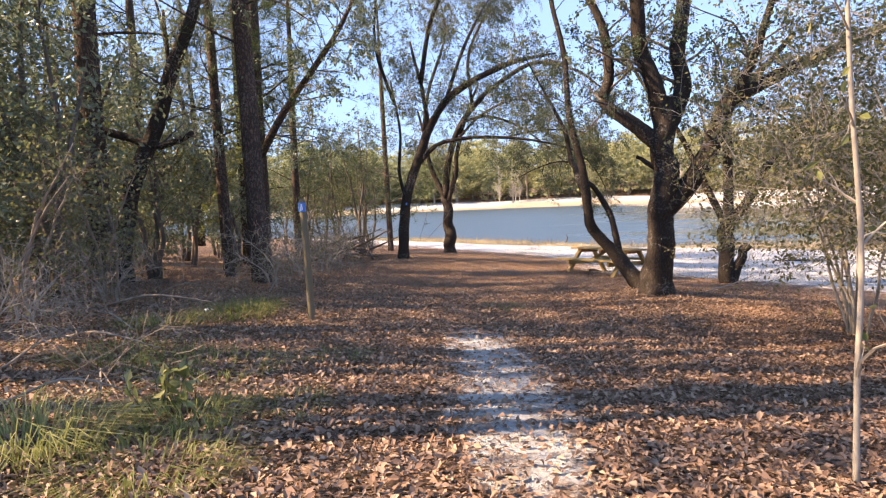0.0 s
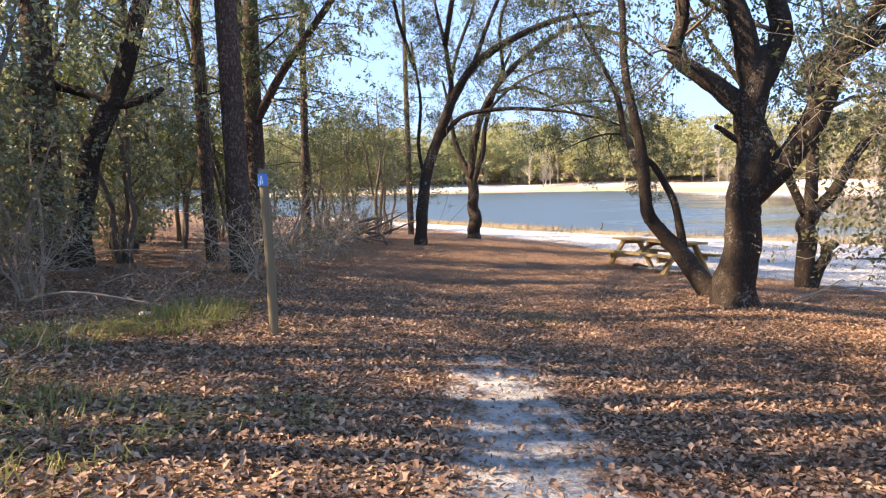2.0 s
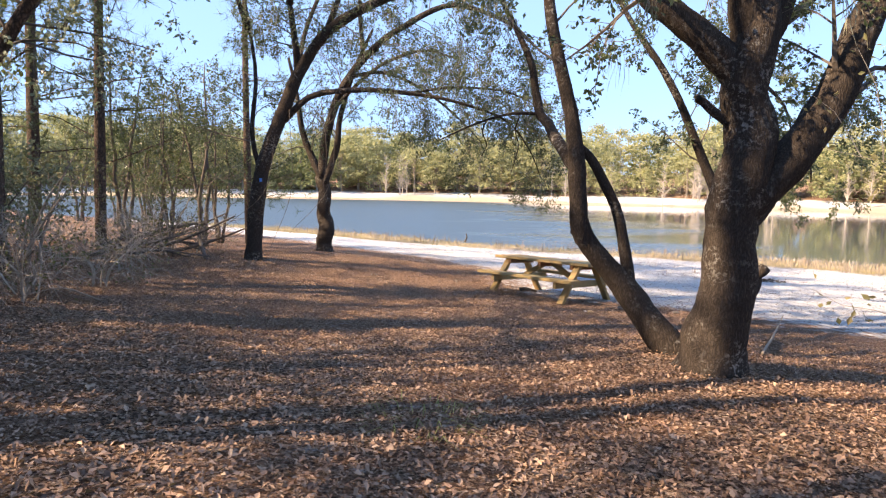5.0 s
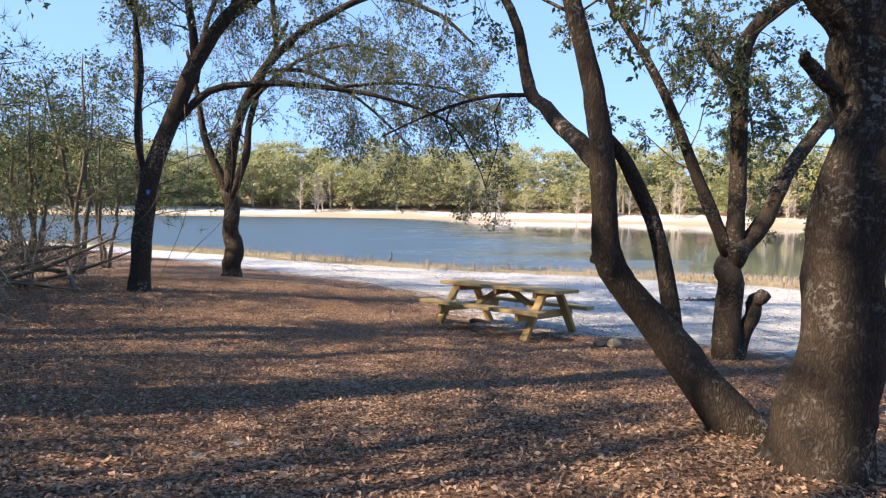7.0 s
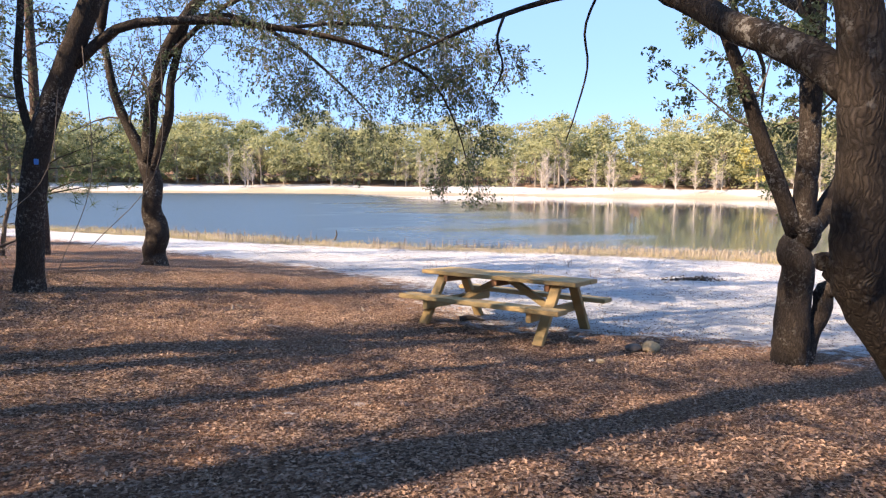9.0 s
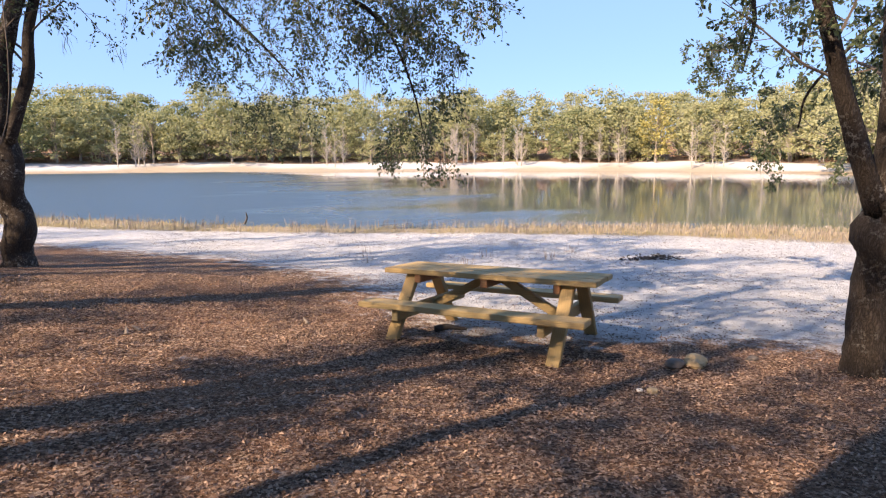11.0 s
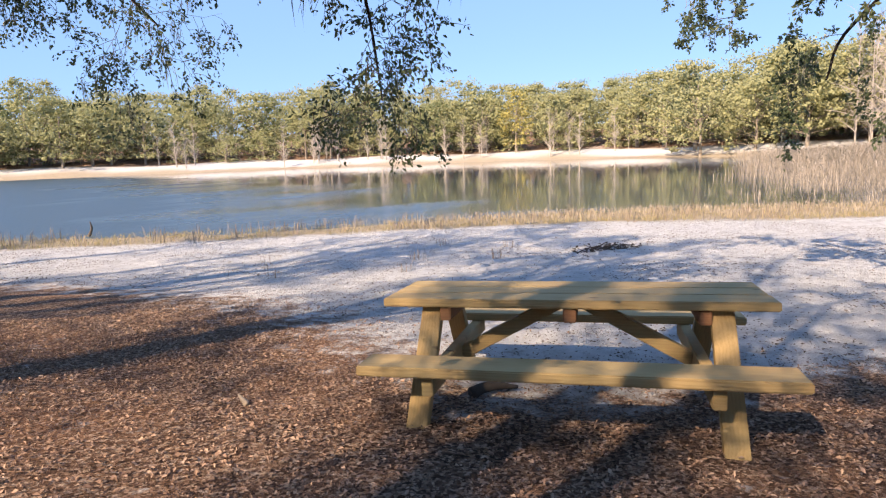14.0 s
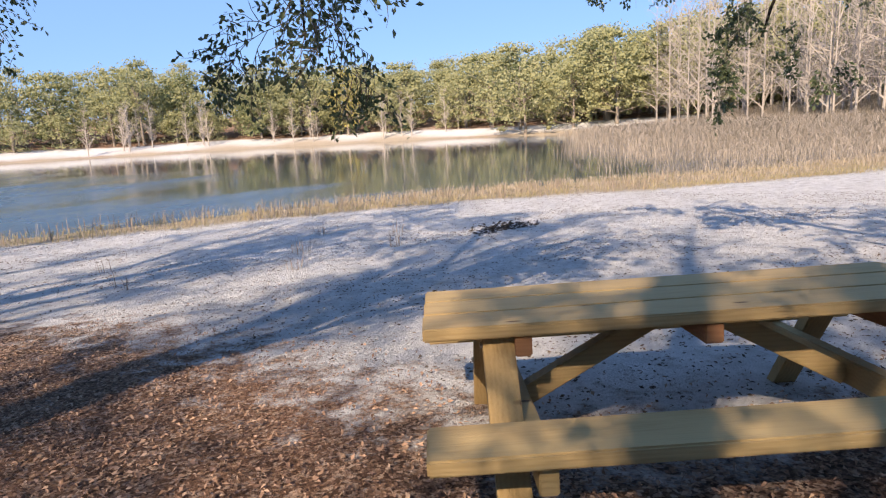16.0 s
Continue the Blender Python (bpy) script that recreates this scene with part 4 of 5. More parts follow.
PLACES = [
    (0, -9.5, 12.0), (0, -11.5, 19), (0, -8.8, 21.5), (0, -13, 14.5), (0, -12, 25), (0, -15, 21),
    (1, -6.3, 19.5), (1, -8.4, 14.2), (1, -10.4, 16.2), (1, -14, 18), (1, -9.8, 8.8), (1, -12.5, 10.5), (1, -16, 26),
    (2, -8.8, 18.2), (2, -11, 22.5), (2, -9.2, 25.5),
    # tall oaks left of the path, mostly unseen, added to cast shade across it
    (3, -6.8, 4.3), (3, -7.8, 2.8), (3, -9.6, 4.4), (3, -7.6, 5.7), (3, -8.4, 6.8), (3, -8.6, 9.2), (3, -11.5, 6.4), (3, -12.5, 9.5), (3, -10.4, 10.4), (3, -20, 21), (3, -19, 31), (3, -13, 34),
    (4, -7.2, 15.2), (4, -7.8, 12.2), (4, -8.6, 9.9), (4, -6.6, 20.8), (4, -9.3, 19.4), (4, -10.8, 12.6), (4, -7.0, 8.6), (4, -8.4, 23.5),
    (5, -3.6, 15.2), (5, -5.3, 10.0), (5, -3.4, 22.0), (5, -5.6, 8.4),
    (1, -7.2, 10.4), (0, -8.2, 7.2), (1, -6.6, 14.4), (3, -24, 14), (3, -24, 27), (1, -6.5, 10.3), (0, -7.4, 11.6), (1, -8.8, 12.8), (4, -6.8, 11.4), (4, -8.0, 13.6), (1, -7.8, 16.8), (0, -9.8, 17.5), (2, -7.6, 19.0),
    (7, -4.6, 27.6), (7, -3.5, 26.4), (7, -6.2, 28.6), (7, -3.6, 30.5), (7, -6.0, 31.5), (7, -7.6, 36), (7, -10, 40), (7, -13, 44),
    (6, -4.6, 6.0), (6, -5.4, 8.0), (6, -5.2, 9.8), (6, -6.4, 11.6), (6, -3.4, 12.6), (6, -3.3, 14.6), (6, -3.2, 16.6), (6, -3.6, 19.4), (6, -2.9, 22.8), (6, -4.5, 22.6), (6, -7.6, 16.0), (6, -6.9, 7.0), (6, -4.0, 25.2),
    # unseen trees behind and beside the start, added to close it in and shade it
    (3, -8.6, -1.6), (3, 14, -6), (0, 8.5, 0.5), (3, -5, -12), (1, 10, 5), (1, -8, 3),
]


def plant(kinds, places, seed, lo=0.8, hi=1.2, grade=None):
    rng = np.random.default_rng(seed)
    used = set()
    for k, x, y in places:
        m = Matrix.Translation(on_land(x, y)) @ Matrix.Rotation(rng.random() * 6.28, 4, "Z")
        s = (lo + (hi - lo) * rng.random()) * (float(np.interp(x, *grade)) if grade else 1)
        if k in used:
            ob = copy_thing(kinds[k], m)
        else:
            ob = kinds[k]
            ob.matrix_basis = m
            used.add(k)
        ob.scale = (s, s, s)


plant(KINDS, PLACES, 41)

# half-bare bush and sapling at the start of the path
bush = understory("overhanging_bush", "tangled half-bare bush with pale twigs and olive leaves", 38, 3.8, 3.0, 10, DRY_LEAF, 0.055, 15, PALE_TWIG, 0.2, "bushes by the path")
bush.location = on_land(5.4, 8.3)
for x, y, a in ((4.7, 6.2, 2.2), (6.6, 8.6, 4.0)):
    copy_thing(bush, Matrix.Translation(on_land(x, y)) @ Matrix.Rotation(a, 4, "Z"))
rng = np.random.default_rng(5)
sap = tagged(new("sapling"), "thin pale leaning sapling stem with a few green leaves", "sapling")
sap.location = on_land(2.2, 3.4)
g, w, tips = Geo(), Geo(), []
line = smooth_line([(0, 0, -0.1), (0.0, 0, 0.6), (0.03, 0.02, 1.3), (-0.05, 0, 2.2), (-0.1, 0, 3.4)], 14)
tube(g, line, [0.018, 0.016, 0.014, 0.01], 8, 0.05, rng)
part("trunk", g, PALE_TWIG, sap, smooth=True)
sprout(w, tips, line, 0.03, rng, 7, 0.5, 2, 0.25, 0.05, 1.0, 3)
part("branchwork", w, PALE_TWIG, sap)
g = Geo()
leaf_up(g, tips, rng, 2, 0.07)
part("foliage", g, GREEN_GRASS, sap, "green leaves")


# ---- the far shore ----
def far_tree(seed, tall, wide, leaf, cards, size, label, name="far_oak_tree", low=0.14):
    rng = np.random.default_rng(seed)
    root = tagged(new(name), label, "tree", "trees of the far shore")
    g, w = Geo(), Geo()
    tube(g, smooth_line([(0, 0, -0.3), (0.1, 0, tall * 0.25), (rng.normal() * 0.3, rng.normal() * 0.3, tall * 0.75)], 7), [0.3, 0.22, 0.08], 6)
    part("trunk", g, FAR_BARK, root)
    crown = Geo()
    bm = bmesh.new()
    bmesh.ops.create_icosphere(bm, subdivisions=1, radius=1)
    bm.verts.index_update()
    ball, ball_faces = np.array([v.co[:] for v in bm.verts]), [tuple(v.index for v in f.verts) for f in bm.faces]
    bm.free()
    lobes = [(a + rng.random() * 0.8, 0.25 + 0.55 * rng.random(), 0.75 + 0.45 * rng.random()) for a in np.linspace(0, 6.28, 6, endpoint=False)]
    for k in range(84):
        # leaf clumps gather on a few rounded lobes of the crown
        la, lh, lr = lobes[k % 6]
        a, h = la + 0.6 * rng.normal(), min(1, max(0, lh + 0.3 * rng.normal()))
        rad = wide * lr * rng.random() ** 0.4 * math.sqrt(max(0.12, 1 - ((h - 0.36) / 0.7) ** 2))
        c = np.array([rad * math.cos(a), rad * math.sin(a), tall * (low + (0.95 - low) * h)])
        if k % 3 == 0:
            foot = np.array([0, 0, c[2] * 0.6])
            tube(w, branch_line(foot, c - foot, np.linalg.norm(c - foot), rng, 3, 0.1), [0.06, 0.03], 3)
        n = cards // 84
        d = rng.standard_normal((n, 3))
        d /= np.linalg.norm(d, axis=1)[:, None]
        d[:, 2] = np.where(d[:, 2] < -0.3, -d[:, 2], d[:, 2])
        at = c + d * np.array([1, 1, 0.7]) * wide * (0.22 + 0.14 * rng.random()) * (0.3 + 0.8 * rng.random((n, 1)))
        leaves(crown, at, np.cross(d, rng.standard_normal((n, 3))) + 0.3 * rng.standard_normal((n, 3)), size, rng, 0.42, 0.15)
        core = ball * (0.7 + 0.6 * rng.random((len(ball), 1))) * np.array([1, 1, 0.7]) * wide * 0.07 + c
        crown.add(core, ball_faces)
    part("limb_frame", w, FAR_BARK, root)
    part("crown", crown, leaf, root)
    return root


def bare_tree(seed, tall, label):
    rng = np.random.default_rng(seed)
    root = tagged(new("bare_tree"), label, "tree", "bare trees of the far shore")
    g, w, tips = Geo(), Geo(), []
    line = smooth_line([(0, 0, -0.3), (0.05, 0, tall * 0.4), (rng.normal() * 0.3, rng.normal() * 0.3, tall)], 12)
    tube(g, line, [0.13, 0.09, 0.06, 0.02], 6)
    part("trunk", g, GREY_BARK, root)
    sprout(w, tips, line, 0.2, rng, 22, tall * 0.22, 2, 0.16, -0.03, 1.0, 8, 0.35, 3)
    part("branchwork", w, GREY_BARK, root)
    return root


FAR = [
    far_tree(51, 13.5, 6.6, HAZY_FAR_LEAF, 2520, 0.38, "rounded live oak of haze-pale olive green on the far bank"),
    far_tree(52, 14.5, 6.4, HAZY_FAR_LEAF, 2520, 0.38, "tall oak of mixed greens on the far bank", low=0.2),
    far_tree(53, 11, 6.4, HAZY_FAR_LEAF, 2520, 0.37, "broad low oak on the far bank", low=0.1),
    far_tree(54, 16, 5.0, HAZY_FAR_LEAF, 2016, 0.38, "tall loblolly of dull green on the far bank", "far_pine_tree", 0.3),
    far_tree(55, 6.0, 3.8, HAZY_FAR_LEAF, 1344, 0.3, "low bushy tree at the edge of the far bank", low=0.05),
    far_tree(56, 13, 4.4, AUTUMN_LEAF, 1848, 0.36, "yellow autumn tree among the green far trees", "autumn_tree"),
    bare_tree(57, 8, "bare pale grey tree at the far waterline"),
    bare_tree(58, 17, "tall bare grey cypress at the marsh edge"),
    far_tree(59, 12.5, 6.2, OLIVE_LEAF, 2520, 0.37, "dark olive oak in the shade of the far wood"),
]


def far_places():
    rng = np.random.default_rng(9)
    out, c = [], LAKE.mean(0)
    ring = LAKE[11:]
    seg = np.vstack([ring, LAKE[:3]])
    for row, (d0, d1, gap) in enumerate(((14, 18, 5.4), (20, 25, 4.8), (22, 30, 5.0), (31, 40, 5.4), (50, 62, 6.0), (76, 92, 7.5))):
        for a, b in zip(seg, seg[1:]):
            n = max(1, int(np.linalg.norm(b - a) / gap))
            for i in range(n):
                p = a + (b - a) * (i + rng.random()) / n
                q = p + unit(p - c) * (d0 + (d1 - d0) * rng.random())
                if lake_distance(*q) < 8 or np.hypot(*q) < (100 if q[1] < 62 else 45):
                    continue
                k = int(rng.choice([0, 1, 2, 3, 4, 8], p=([0.26, 0.06, 0.24, 0.02, 0.26, 0.16], [0.34, 0.12, 0.24, 0.02, 0.06, 0.22], [0.0, 0.0, 0.2, 0.0, 0.8, 0.0], [0.3, 0.3, 0.1, 0.12, 0.0, 0.18], [0.4, 0.36, 0.1, 0.14, 0.0, 0.0], [0.4, 0.4, 0.06, 0.14, 0.0, 0.0])[row]))
                out.append((k, *q))
    for x, y in ((118, 108), ):
        out.append((5, x + 4, y + 6))
    for cx, cy, n, k in ((88, 146, 9, 6), (112, 122, 6, 6), (62, 160, 5, 6), (124, 100, 5, 6), (126, 84, 6, 6), (100, 134, 4, 6), (20, 170, 4, 6)):
        for _ in range(n):
            out.append((k, cx + rng.normal() * 4, cy + rng.normal() * 3))
    for _ in range(90):
        t = rng.random()
        out.append((7, 66 + 45 * t + rng.normal() * 6, 8 + 36 * t - abs(rng.normal()) * 13))
    for k in range(26):
        out.append((int(rng.integers(3)), 112 + 10 * rng.random() + 9 * (k % 2), -35 + 4.2 * k))
    return out


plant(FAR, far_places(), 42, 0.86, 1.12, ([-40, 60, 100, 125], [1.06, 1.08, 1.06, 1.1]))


# ---- grasses, litter and small things ----
def blades(geo, x, y, n, tall, spread, rng, width=0.006, z=None, bend=0.5):
    a = rng.random(n) * 6.3
    r = spread * np.sqrt(rng.random(n))
    px, py = x + r * np.cos(a), y + r * np.sin(a)
    pz = land(px, py) - 0.01 if z is None else np.full(n, z)
    p = np.column_stack([px, py, pz])
    d = np.column_stack([np.cos(a), np.sin(a), np.zeros(n)]) + rng.standard_normal((n, 3)) * 0.4
    d[:, 2] = 0
    h = (tall * (0.5 + 0.7 * rng.random(n)))[:, None]
    s = np.column_stack([-d[:, 1], d[:, 0], np.zeros(n)])
    s = s / (np.linalg.norm(s, axis=1)[:, None] + 1e-9) * width
    up = np.array([0, 0, 1.0])
    m = p + d * h * bend * 0.25 + up * h * 0.6
    e = p + d * h * bend + up * h * (1 - 0.35 * bend)
    v = np.stack([p - s, p + s, m + s * 0.8, m - s * 0.8, e], 1)
    i = np.arange(n)[:, None] * 5
    base = geo.n
    geo.v.append(v.reshape(-1, 3))
    geo.f.extend(map(tuple, (i + np.array([[0, 1, 2, 3]]) + base).tolist()))
    geo.f.extend(map(tuple, (i + np.array([[3, 2, 4]]) + base).tolist()))
    geo.n += n * 5


rng = np.random.default_rng(70)
for x, y, n, tall, sp, label in ((-3.0, 8.8, 260, 0.32, 0.55, "green grass tuft among the fallen leaves"), (-2.6, 3.7, 260, 0.42, 0.5, "pale green grass tuft by the path"),
                                 (-3.6, 7.9, 180, 0.28, 0.5, "green grass tuft among the fallen leaves"), (-1.7, 3.4, 200, 0.22, 0.5, "short straw-coloured grass in the leaf litter"),
                                 (-2.3, 5.9, 180, 0.24, 0.7, "thin dark green grass in the leaf litter"), (-3.2, 6.2, 160, 0.3, 0.6, "thin dark green grass in the leaf litter"),
                                 (-2.9, 9.5, 160, 0.28, 0.45, "green grass tuft among the fallen leaves"), (-1.2, 6.4, 60, 0.16, 0.4, "thin dark green grass in the leaf litter"),
                                 (0.9, 10.3, 50, 0.14, 0.4, "thin green grass in the leaf litter"),
                                 (-1.85, 4.35, 260, 0.24, 0.4, "bright yellow-green grass tuft by the path"), (-1.2, 4.7, 70, 0.16, 0.3, "thin green grass in the leaf litter")):
    g = Geo()
    zz = height(x, y)
    blades(g, x, y, int(n * 1.6), tall * 0.8, sp, rng, 0.004, None, 1.4)
    g.v = [v - np.array([x, y, zz]) for v in g.v]
    t = tagged(part("grass_tuft", g, GREEN_GRASS), label, "grass", "grass tufts by the path", "stuff")
    t.location = (x, y, zz)

# young plant with broad pale leaves
g = Geo()
plant_root = tagged(new("leafy_seedling"), "young plant with broad pale green leaves by the path", "plant")
plant_root.location = on_land(-2.05, 4.45)
for k in range(7):
    b = branch_line((0.04 * k - 0.12, rng.normal() * 0.08, 0), (rng.normal() * 0.4, rng.normal() * 0.4, 1), 0.42, rng, 5, 0.2)
    w = Geo()
    tube(w, b, [0.005, 0.003], 5)
    part("stem", w, TWIG, plant_root)
    leaf_up(g, [b], rng, 9, 0.11, 0.02)
part("foliage", g, GREEN_GRASS, plant_root)


def scatter_litter():
    rng = np.random.default_rng(80)
    n = 380000
    y = 1.2 + 23 * rng.random(n) ** 1.15
    x = -5.5 + 13 * rng.random(n)
    keep = (rng.random(n) < np.clip(1.05 - 1.3 * sand_amount(x, y), np.where(y < 10, 0.08, 0.04), 1)) & (np.abs(x) < 2.5 + 0.75 * y)
    x, y = x[keep], y[keep]
    n = len(x)
    p = np.column_stack([x, y, land(x, y) + 0.004 + 0.02 * rng.random(n)])
    d = rng.standard_normal((n, 3))
    d[:, 2] *= 0.42
    d /= np.linalg.norm(d, axis=1)[:, None]
    s = np.column_stack([-d[:, 1], d[:, 0], 0.5 * rng.standard_normal(n)])
    s /= np.linalg.norm(s, axis=1)[:, None]
    L = ((0.02 + 0.034 * rng.random(n) ** 1.6) * np.interp(y, [3, 8, 15], [1.6, 1.25, 0.75]))[:, None]
    w = L * (0.15 + 0.2 * rng.random((n, 1)))
    up = np.array([0, 0, 1.0]) * L * (0.25 * rng.random((n, 1)))
    mid = p + d * L * 0.5
    v = np.stack([p, mid + s * w + up, p + d * L, mid - s * w + up], 1)
    g = Geo()
    i = np.arange(n)[:, None] * 4
    g.add_array(v, np.concatenate([i + np.array([[0, 1, 2]]), i + np.array([[0, 2, 3]])]))
    tagged(part("leaf_litter", g, LITTER), "thick litter of fallen brown oak leaves on the ground", "leaf litter", kind="stuff")
    # bits of leaf and bark on the sand
    n = 62000
    y = 12 + 24 * rng.random(n) ** 1.2
    x = 3 + 17 * rng.random(n)
    q = sand_amount(x, y)
    keep = (q > 0.5) & (dry_amount(x, y) < 0.3) & (rng.random(n) < 0.35 + 0.65 * (np.sin(x * 1.1 + 0.7 * y) * np.sin(0.9 * y - 0.4 * x) > 0.1))
    x, y = x[keep], y[keep]
    n = len(x)
    p = np.column_stack([x, y, land(x, y) + 0.004])
    d = rng.standard_normal((n, 3))
    d[:, 2] *= 0.15
    g = Geo()
    leaves(g, p, d, 0.034, rng, 0.2, 0.1)
    tagged(part("sand_debris", g, FLECK), "scattered dark leaf and bark bits on white sand", "debris", kind="stuff")


def shore_grass():
    rng = np.random.default_rng(90)
    g, r = Geo(), Geo()
    # tan fringe along the water
    n = 15000
    y = 12 + 45 * rng.random(n)
    x = np.interp(y, FRINGE_Y, FRINGE_X) + (0.2 + 5.5 * rng.random(n) ** 1.6)
    d = lake_distance(x, y)
    ok = (d > -2.5) & (x > -14)
    for px, py in zip(x[ok][::5], y[ok][::5]):
        blades(g, px, py, 9, 0.09 + 0.11 * rng.random(), 0.4, rng, 0.006, None, 0.7)
    tagged(part("shore_grass", g, DRY_GRASS), "tan dry grass fringe along the water", "grass", kind="stuff")
    # brown reeds of the marsh
    n = 5200
    x = 14 + 30 * rng.random(n)
    y = 12 + 42 * rng.random(n)
    d = lake_distance(x, y)
    beyond = x - np.interp(y, FRINGE_Y, FRINGE_X)
    ok = (beyond > 1.0) & (beyond < 7) & (np.hypot(x, y) > 24)
    for px, py in zip(x[ok], y[ok]):
        blades(r, px, py, 14, 0.3 if px > 34 else 0.18, 0.9, rng, 0.008 + px * 0.0002, None, 0.25)
    tagged(part("marsh_reeds", r, REED), "brown-grey winter reeds and brush of the marsh", "reeds", kind="stuff")
    # grey leafless brush standing thick in the marsh
    b = Geo()
    n = 11000
    x = 26 + 76 * rng.random(n)
    y = -8 + 56 * rng.random(n)
    lie = (y - 17) / x
    ok = (x > np.interp(y, FRINGE_Y, FRINGE_X) + 3) & (rng.random(n) < step(0.4, 0.1, lie) * (0.25 + 0.75 * step(26, 45, x)))
    for px, py in zip(x[ok], y[ok]):
        blades(b, px, py, 13, 0.5 + 1.5 * float(step(30, 66, px)) * (0.7 + 0.5 * rng.random()), 1.2, rng, 0.006 + px * 0.00015, max(height(px, py), WATER_Z - 0.1), 0.6)
    tagged(part("marsh_brush", b, BRUSH), "thick leafless grey-brown brush of the marsh", "brush", kind="stuff")
    # sprigs standing in the shallows and on the sand
    s = Geo()
    for _ in range(220):
        py = 22 + 24 * rng.random()
        px = np.interp(py, FRINGE_Y, FRINGE_X) - 0.4 + 4 * rng.random()
        blades(s, px, py, 5, 0.5, 0.2, rng, 0.008, None, 0.3)
    for px, py in ((8.4, 24.5), (9.7, 25.6), (10.6, 24.2), (7.4, 27.5), (12.1, 25.2), (6.6, 25.8), (11.4, 26.6)):
        blades(s, px, py, 10, 0.3, 0.18, rng, 0.006, None, 0.4)
    tagged(part("sprigs", s, DEAD_WOOD), "thin dry sprigs at the edge of the shallows", "sprigs", kind="stuff")


scatter_litter()
shore_grass()


def stick(points, r, label, name="fallen_branch", mat=DEAD_WOOD, side=0, seed=0, group=""):
    rng = np.random.default_rng(seed)
    p = np.array([(x, y, height(x, y) + h) for x, y, h in points])
    root = tagged(new(name), label, "branch", group)
    root.location = p[0]
    line = smooth_line(p - p[0], 10)
    g = Geo()
    tube(g, line, [r, r * 0.8, r * 0.35], 7, 0.08, rng)
    part("stem", g, mat, root, smooth=True)
    if side:
        w, tips = Geo(), []
        sprout(w, tips, line, r * 0.8, rng, side, 0.9, 2, 0.2, -0.02, 1.0, 4, 0.1, 4)
        tagged(part("branchwork", w, mat, root), kind="stuff")
    return root


stick([(0.49, 8.3, 0.02), (0.7, 8.1, 0.025), (0.92, 7.94, 0.015)], 0.008, "thin fallen stick on the path")
stick([(5.1, 12.5, 0.02), (6.1, 13.6, 0.16), (7.1, 14.7, 0.3)], 0.018, "pale fallen stick leaning by the oak")
PILE = "branches of the brush pile"
stick([(-4.1, 21.8, 0.05), (-3.0, 21.9, 0.45), (-1.9, 22.0, 0.95)], 0.055, "dark fallen branch slanting up out of a brush pile", mat=TWIG, side=5, seed=31, group=PILE)
stick([(-5.2, 22.4, 0.2), (-3.9, 22.4, 0.55), (-2.8, 22.3, 0.78)], 0.065, "thick dark fallen log resting on a brush pile", mat=TWIG, side=4, seed=32, group=PILE)
stick([(-4.9, 21.1, 0.05), (-3.8, 21.2, 0.3), (-2.7, 21.4, 0.62)], 0.04, "dark fallen branch slanting up out of a brush pile", mat=TWIG, side=6, seed=33, group=PILE)
stick([(-4.6, 24.0, 0.05), (-3.4, 23.6, 0.5), (-2.3, 23.2, 1.0)], 0.05, "dark fallen branch propped in a brush pile", mat=TWIG, side=6, seed=1, group=PILE)
stick([(-5.2, 22.6, 0.1), (-3.8, 22.6, 0.35), (-2.6, 22.4, 0.25)], 0.06, "dark fallen branch lying in a brush pile", mat=TWIG, side=6, seed=2, group=PILE)
stick([(-4.9, 25.4, 0.3), (-3.6, 24.8, 0.7), (-2.7, 24.2, 0.6)], 0.04, "dark fallen branch propped in a brush pile", mat=TWIG, side=5, seed=3, group=PILE)
stick([(-4.4, 20.4, 0.08), (-3.2, 20.0, 0.3), (-2.1, 19.9, 0.2)], 0.035, "bare fallen branch with many twigs", mat=TWIG, side=7, seed=4, group=PILE)
for k, (x, y, a, ln, up) in enumerate(((-3.6, 22.2, 0.1, 2.0, 0.7), (-2.9, 21.7, 2.7, 1.9, 0.5), (-3.0, 23.9, 3.4, 2.0, 1.1), (-2.4, 21.0, 1.9, 1.6, 0.8))):
    stick([(x, y, 0.04), (x + 0.5 * ln * math.cos(a), y + 0.5 * ln * math.sin(a), 0.45 * up), (x + ln * math.cos(a), y + ln * math.sin(a), up)], 0.045, "dark bare branch heaped in a brush pile", mat=TWIG, side=4, seed=300 + k, group=PILE)
stick([(-6.4, 11.9, 0.1), (-5.0, 11.6, 0.45), (-3.9, 11.9, 0.3)], 0.014, "pale bare fallen branch in the undergrowth", side=8, seed=5)
stick([(-5.0, 9.3, 0.06), (-4.2, 9.1, 0.25), (-3.3, 9.3, 0.1)], 0.02, "pale bare fallen branch in the undergrowth", side=7, seed=6)
stick([(-4.6, 14.6, 0.1), (-3.6, 14.0, 0.6), (-3.0, 13.6, 0.2)], 0.025, "pale arching dead branch by the pine", side=9, seed=7)
stick([(-4.3, 7.0, 0.04), (-3.6, 6.5, 0.2), (-2.9, 6.3, 0.1)], 0.015, "pale bare fallen branch in the undergrowth", side=6, seed=8)
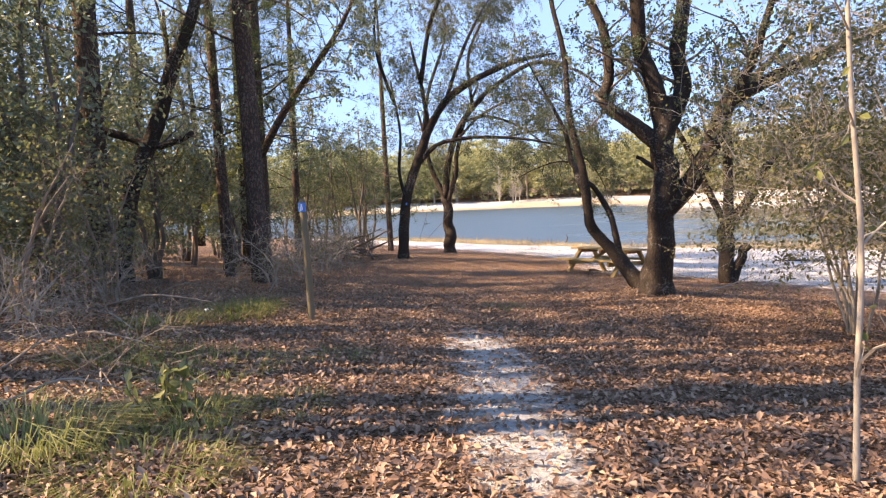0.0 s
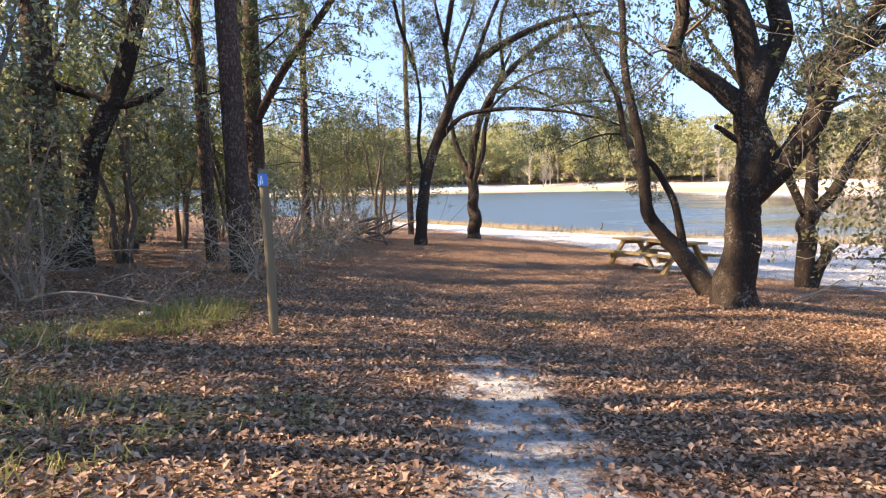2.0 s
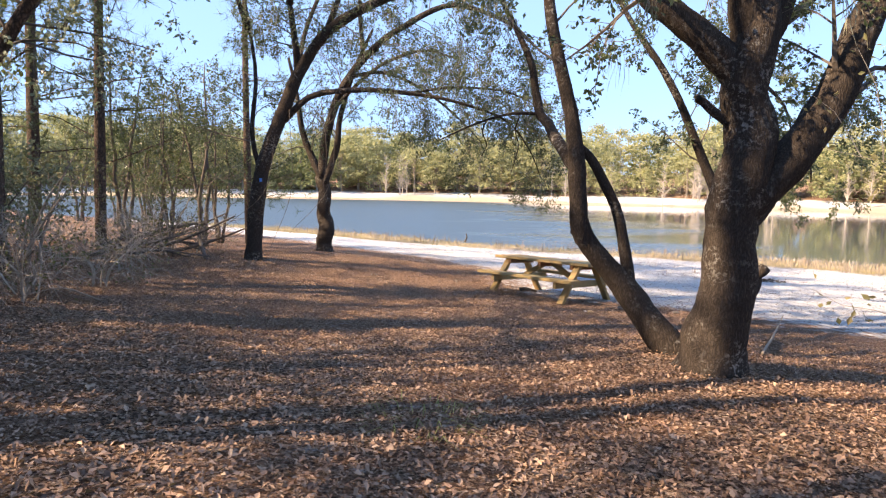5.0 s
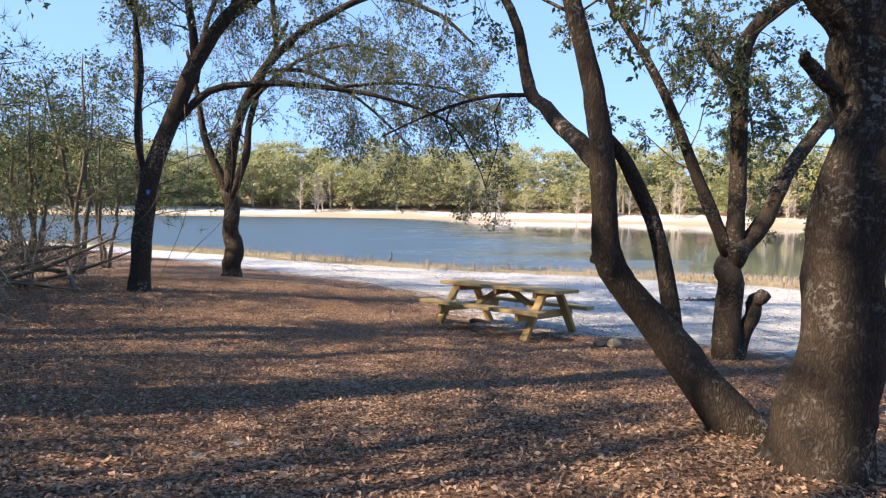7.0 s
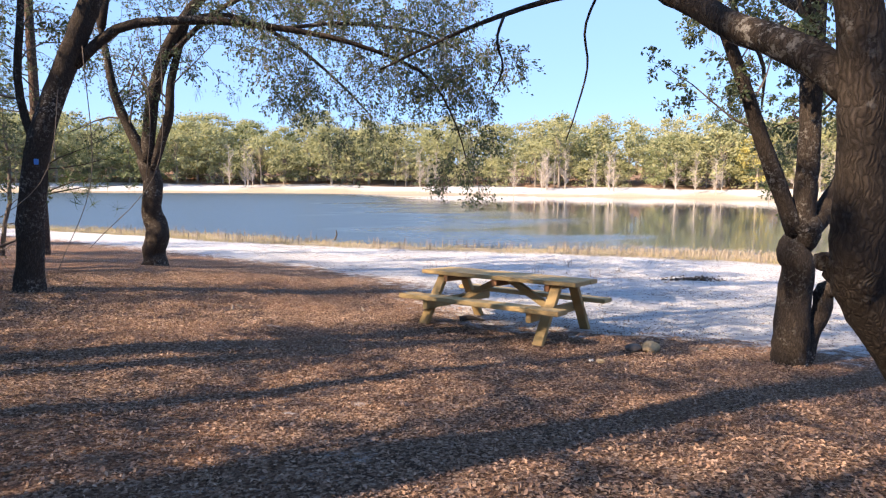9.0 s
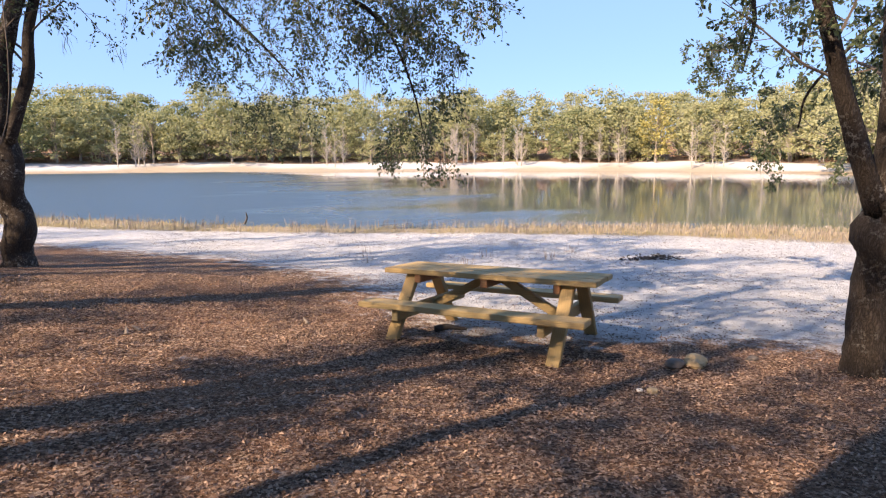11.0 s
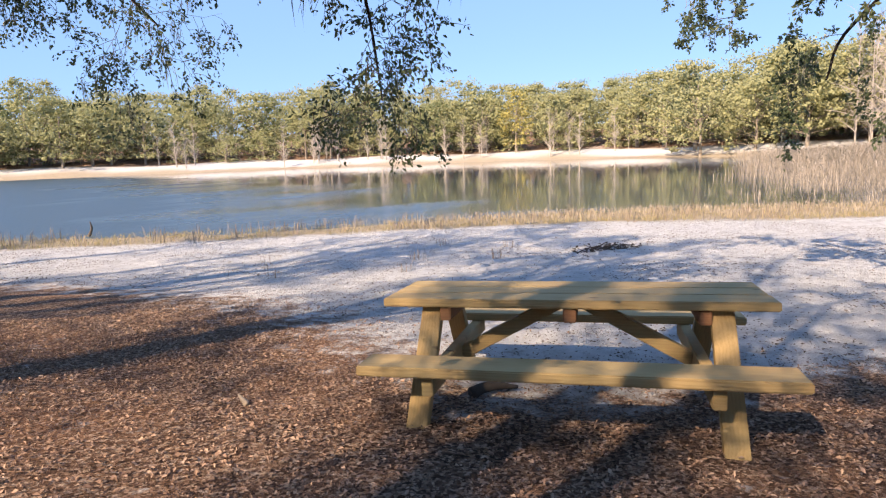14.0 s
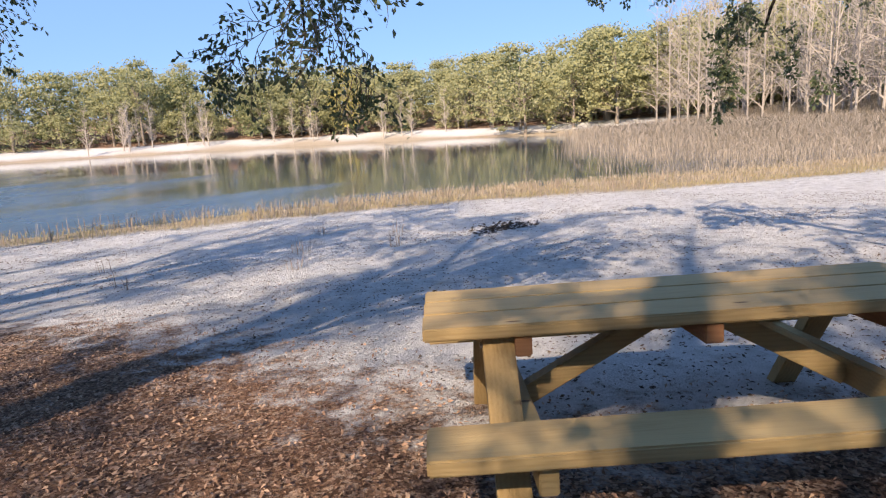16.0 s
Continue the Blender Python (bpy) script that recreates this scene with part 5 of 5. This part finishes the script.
for k, (x, y) in enumerate(((-3.3, 4.6), (-4.0, 5.6), (-3.7, 7.4), (-4.8, 6.6), (-3.0, 5.4), (-4.9, 10.6), (-3.2, 11.4), (-3.7, 16.2), (-2.6, 14.9))):
    a = 1.3 * k
    stick([(x, y, 0.04), (x + 0.5 * math.cos(a), y + 0.5 * math.sin(a), 0.22), (x + 1.0 * math.cos(a), y + 1.0 * math.sin(a), 0.12)], 0.012, "thin bare twiggy branch lying in the undergrowth", side=7, seed=100 + k, group="twiggy fallen branches")
stick([(7.2, 38.6, -0.1), (7.35, 38.5, 0.25), (7.3, 38.4, 0.5)], 0.05, "dark driftwood stub at the water's edge", "driftwood", TWIG, 0, 9)
stick([(4.25, 19.02, 0.03), (4.4, 18.98, 0.06), (4.6, 18.9, 0.03)], 0.045, "dark short log under the picnic table", "short_log", ASH, 0, 10)


def rock(x, y, size, label, mat, seed):
    bm = bmesh.new()
    bmesh.ops.create_icosphere(bm, subdivisions=3, radius=1)
    rng = np.random.default_rng(seed)
    off = Vector(rng.random(3) * 20)
    for v in bm.verts:
        v.co *= 1 + 0.35 * noise.noise(v.co * 1.1 + off) + 0.12 * noise.noise(v.co * 3.3 + off)
        v.co = Vector((v.co.x * size[0], v.co.y * size[1], max(v.co.z, -0.5) * size[2]))
    me = bpy.data.meshes.new("rock")
    bm.to_mesh(me)
    bm.free()
    me.materials.append(mat)
    ob = tagged(new("rock", me), label, "rock")
    ob.location = (x, y, height(x, y) + size[2] * 0.35)


rock(5.68, 16.66, (0.11, 0.1, 0.085), "pale tan rounded stone half in shade on the litter", STONE, 1)
rock(5.5, 16.74, (0.1, 0.08, 0.06), "brown stone beside a paler one", TWIG, 2)
rock(4.68, 16.32, (0.05, 0.04, 0.03), "small whitish stone on the leaf litter", STONE, 3)
rock(6.41, 16.55, (0.06, 0.05, 0.03), "small brown stone on the leaf litter", TWIG, 4)
rock(-3.52, 9.27, (0.07, 0.06, 0.03), "small pale stone among the fallen leaves", WHITE_STONE, 5)
rock(4.62, 16.4, (0.03, 0.025, 0.02), "tiny white stone on the leaf litter", WHITE_STONE, 6)
for k, (x, y, a, h) in enumerate(((1.2, 20.0, 1.4, 0.06), (1.34, 20.13, 2.5, 0.05), (3.1, 20.0, 1.7, 0.06))):
    stick([(x, y, 0.0), (x + 0.04 * math.cos(a), y + 0.04 * math.sin(a), 0.5 * h), (x + 0.09 * math.cos(a), y + 0.09 * math.sin(a), h)], 0.022, "short pale broken wood stub standing in the litter", "wood_stub", DEAD_WOOD, 0, 60 + k, "wood stubs in the litter")
g = Geo()
rng = np.random.default_rng(77)
n = 320
px, py = 13.1 + rng.normal(size=n) * 0.42, 23.35 + rng.normal(size=n) * 0.24
leaves(g, np.column_stack([px, py, land(px, py) + 0.02 * rng.random(n)]), rng.standard_normal((n, 3)) * np.array([1, 1, 0.1]), 0.1, rng, 0.2, 0.1)
tagged(part("charred_patch", g, ASH), "dark charred debris patch on the white sand", "debris", kind="stuff")
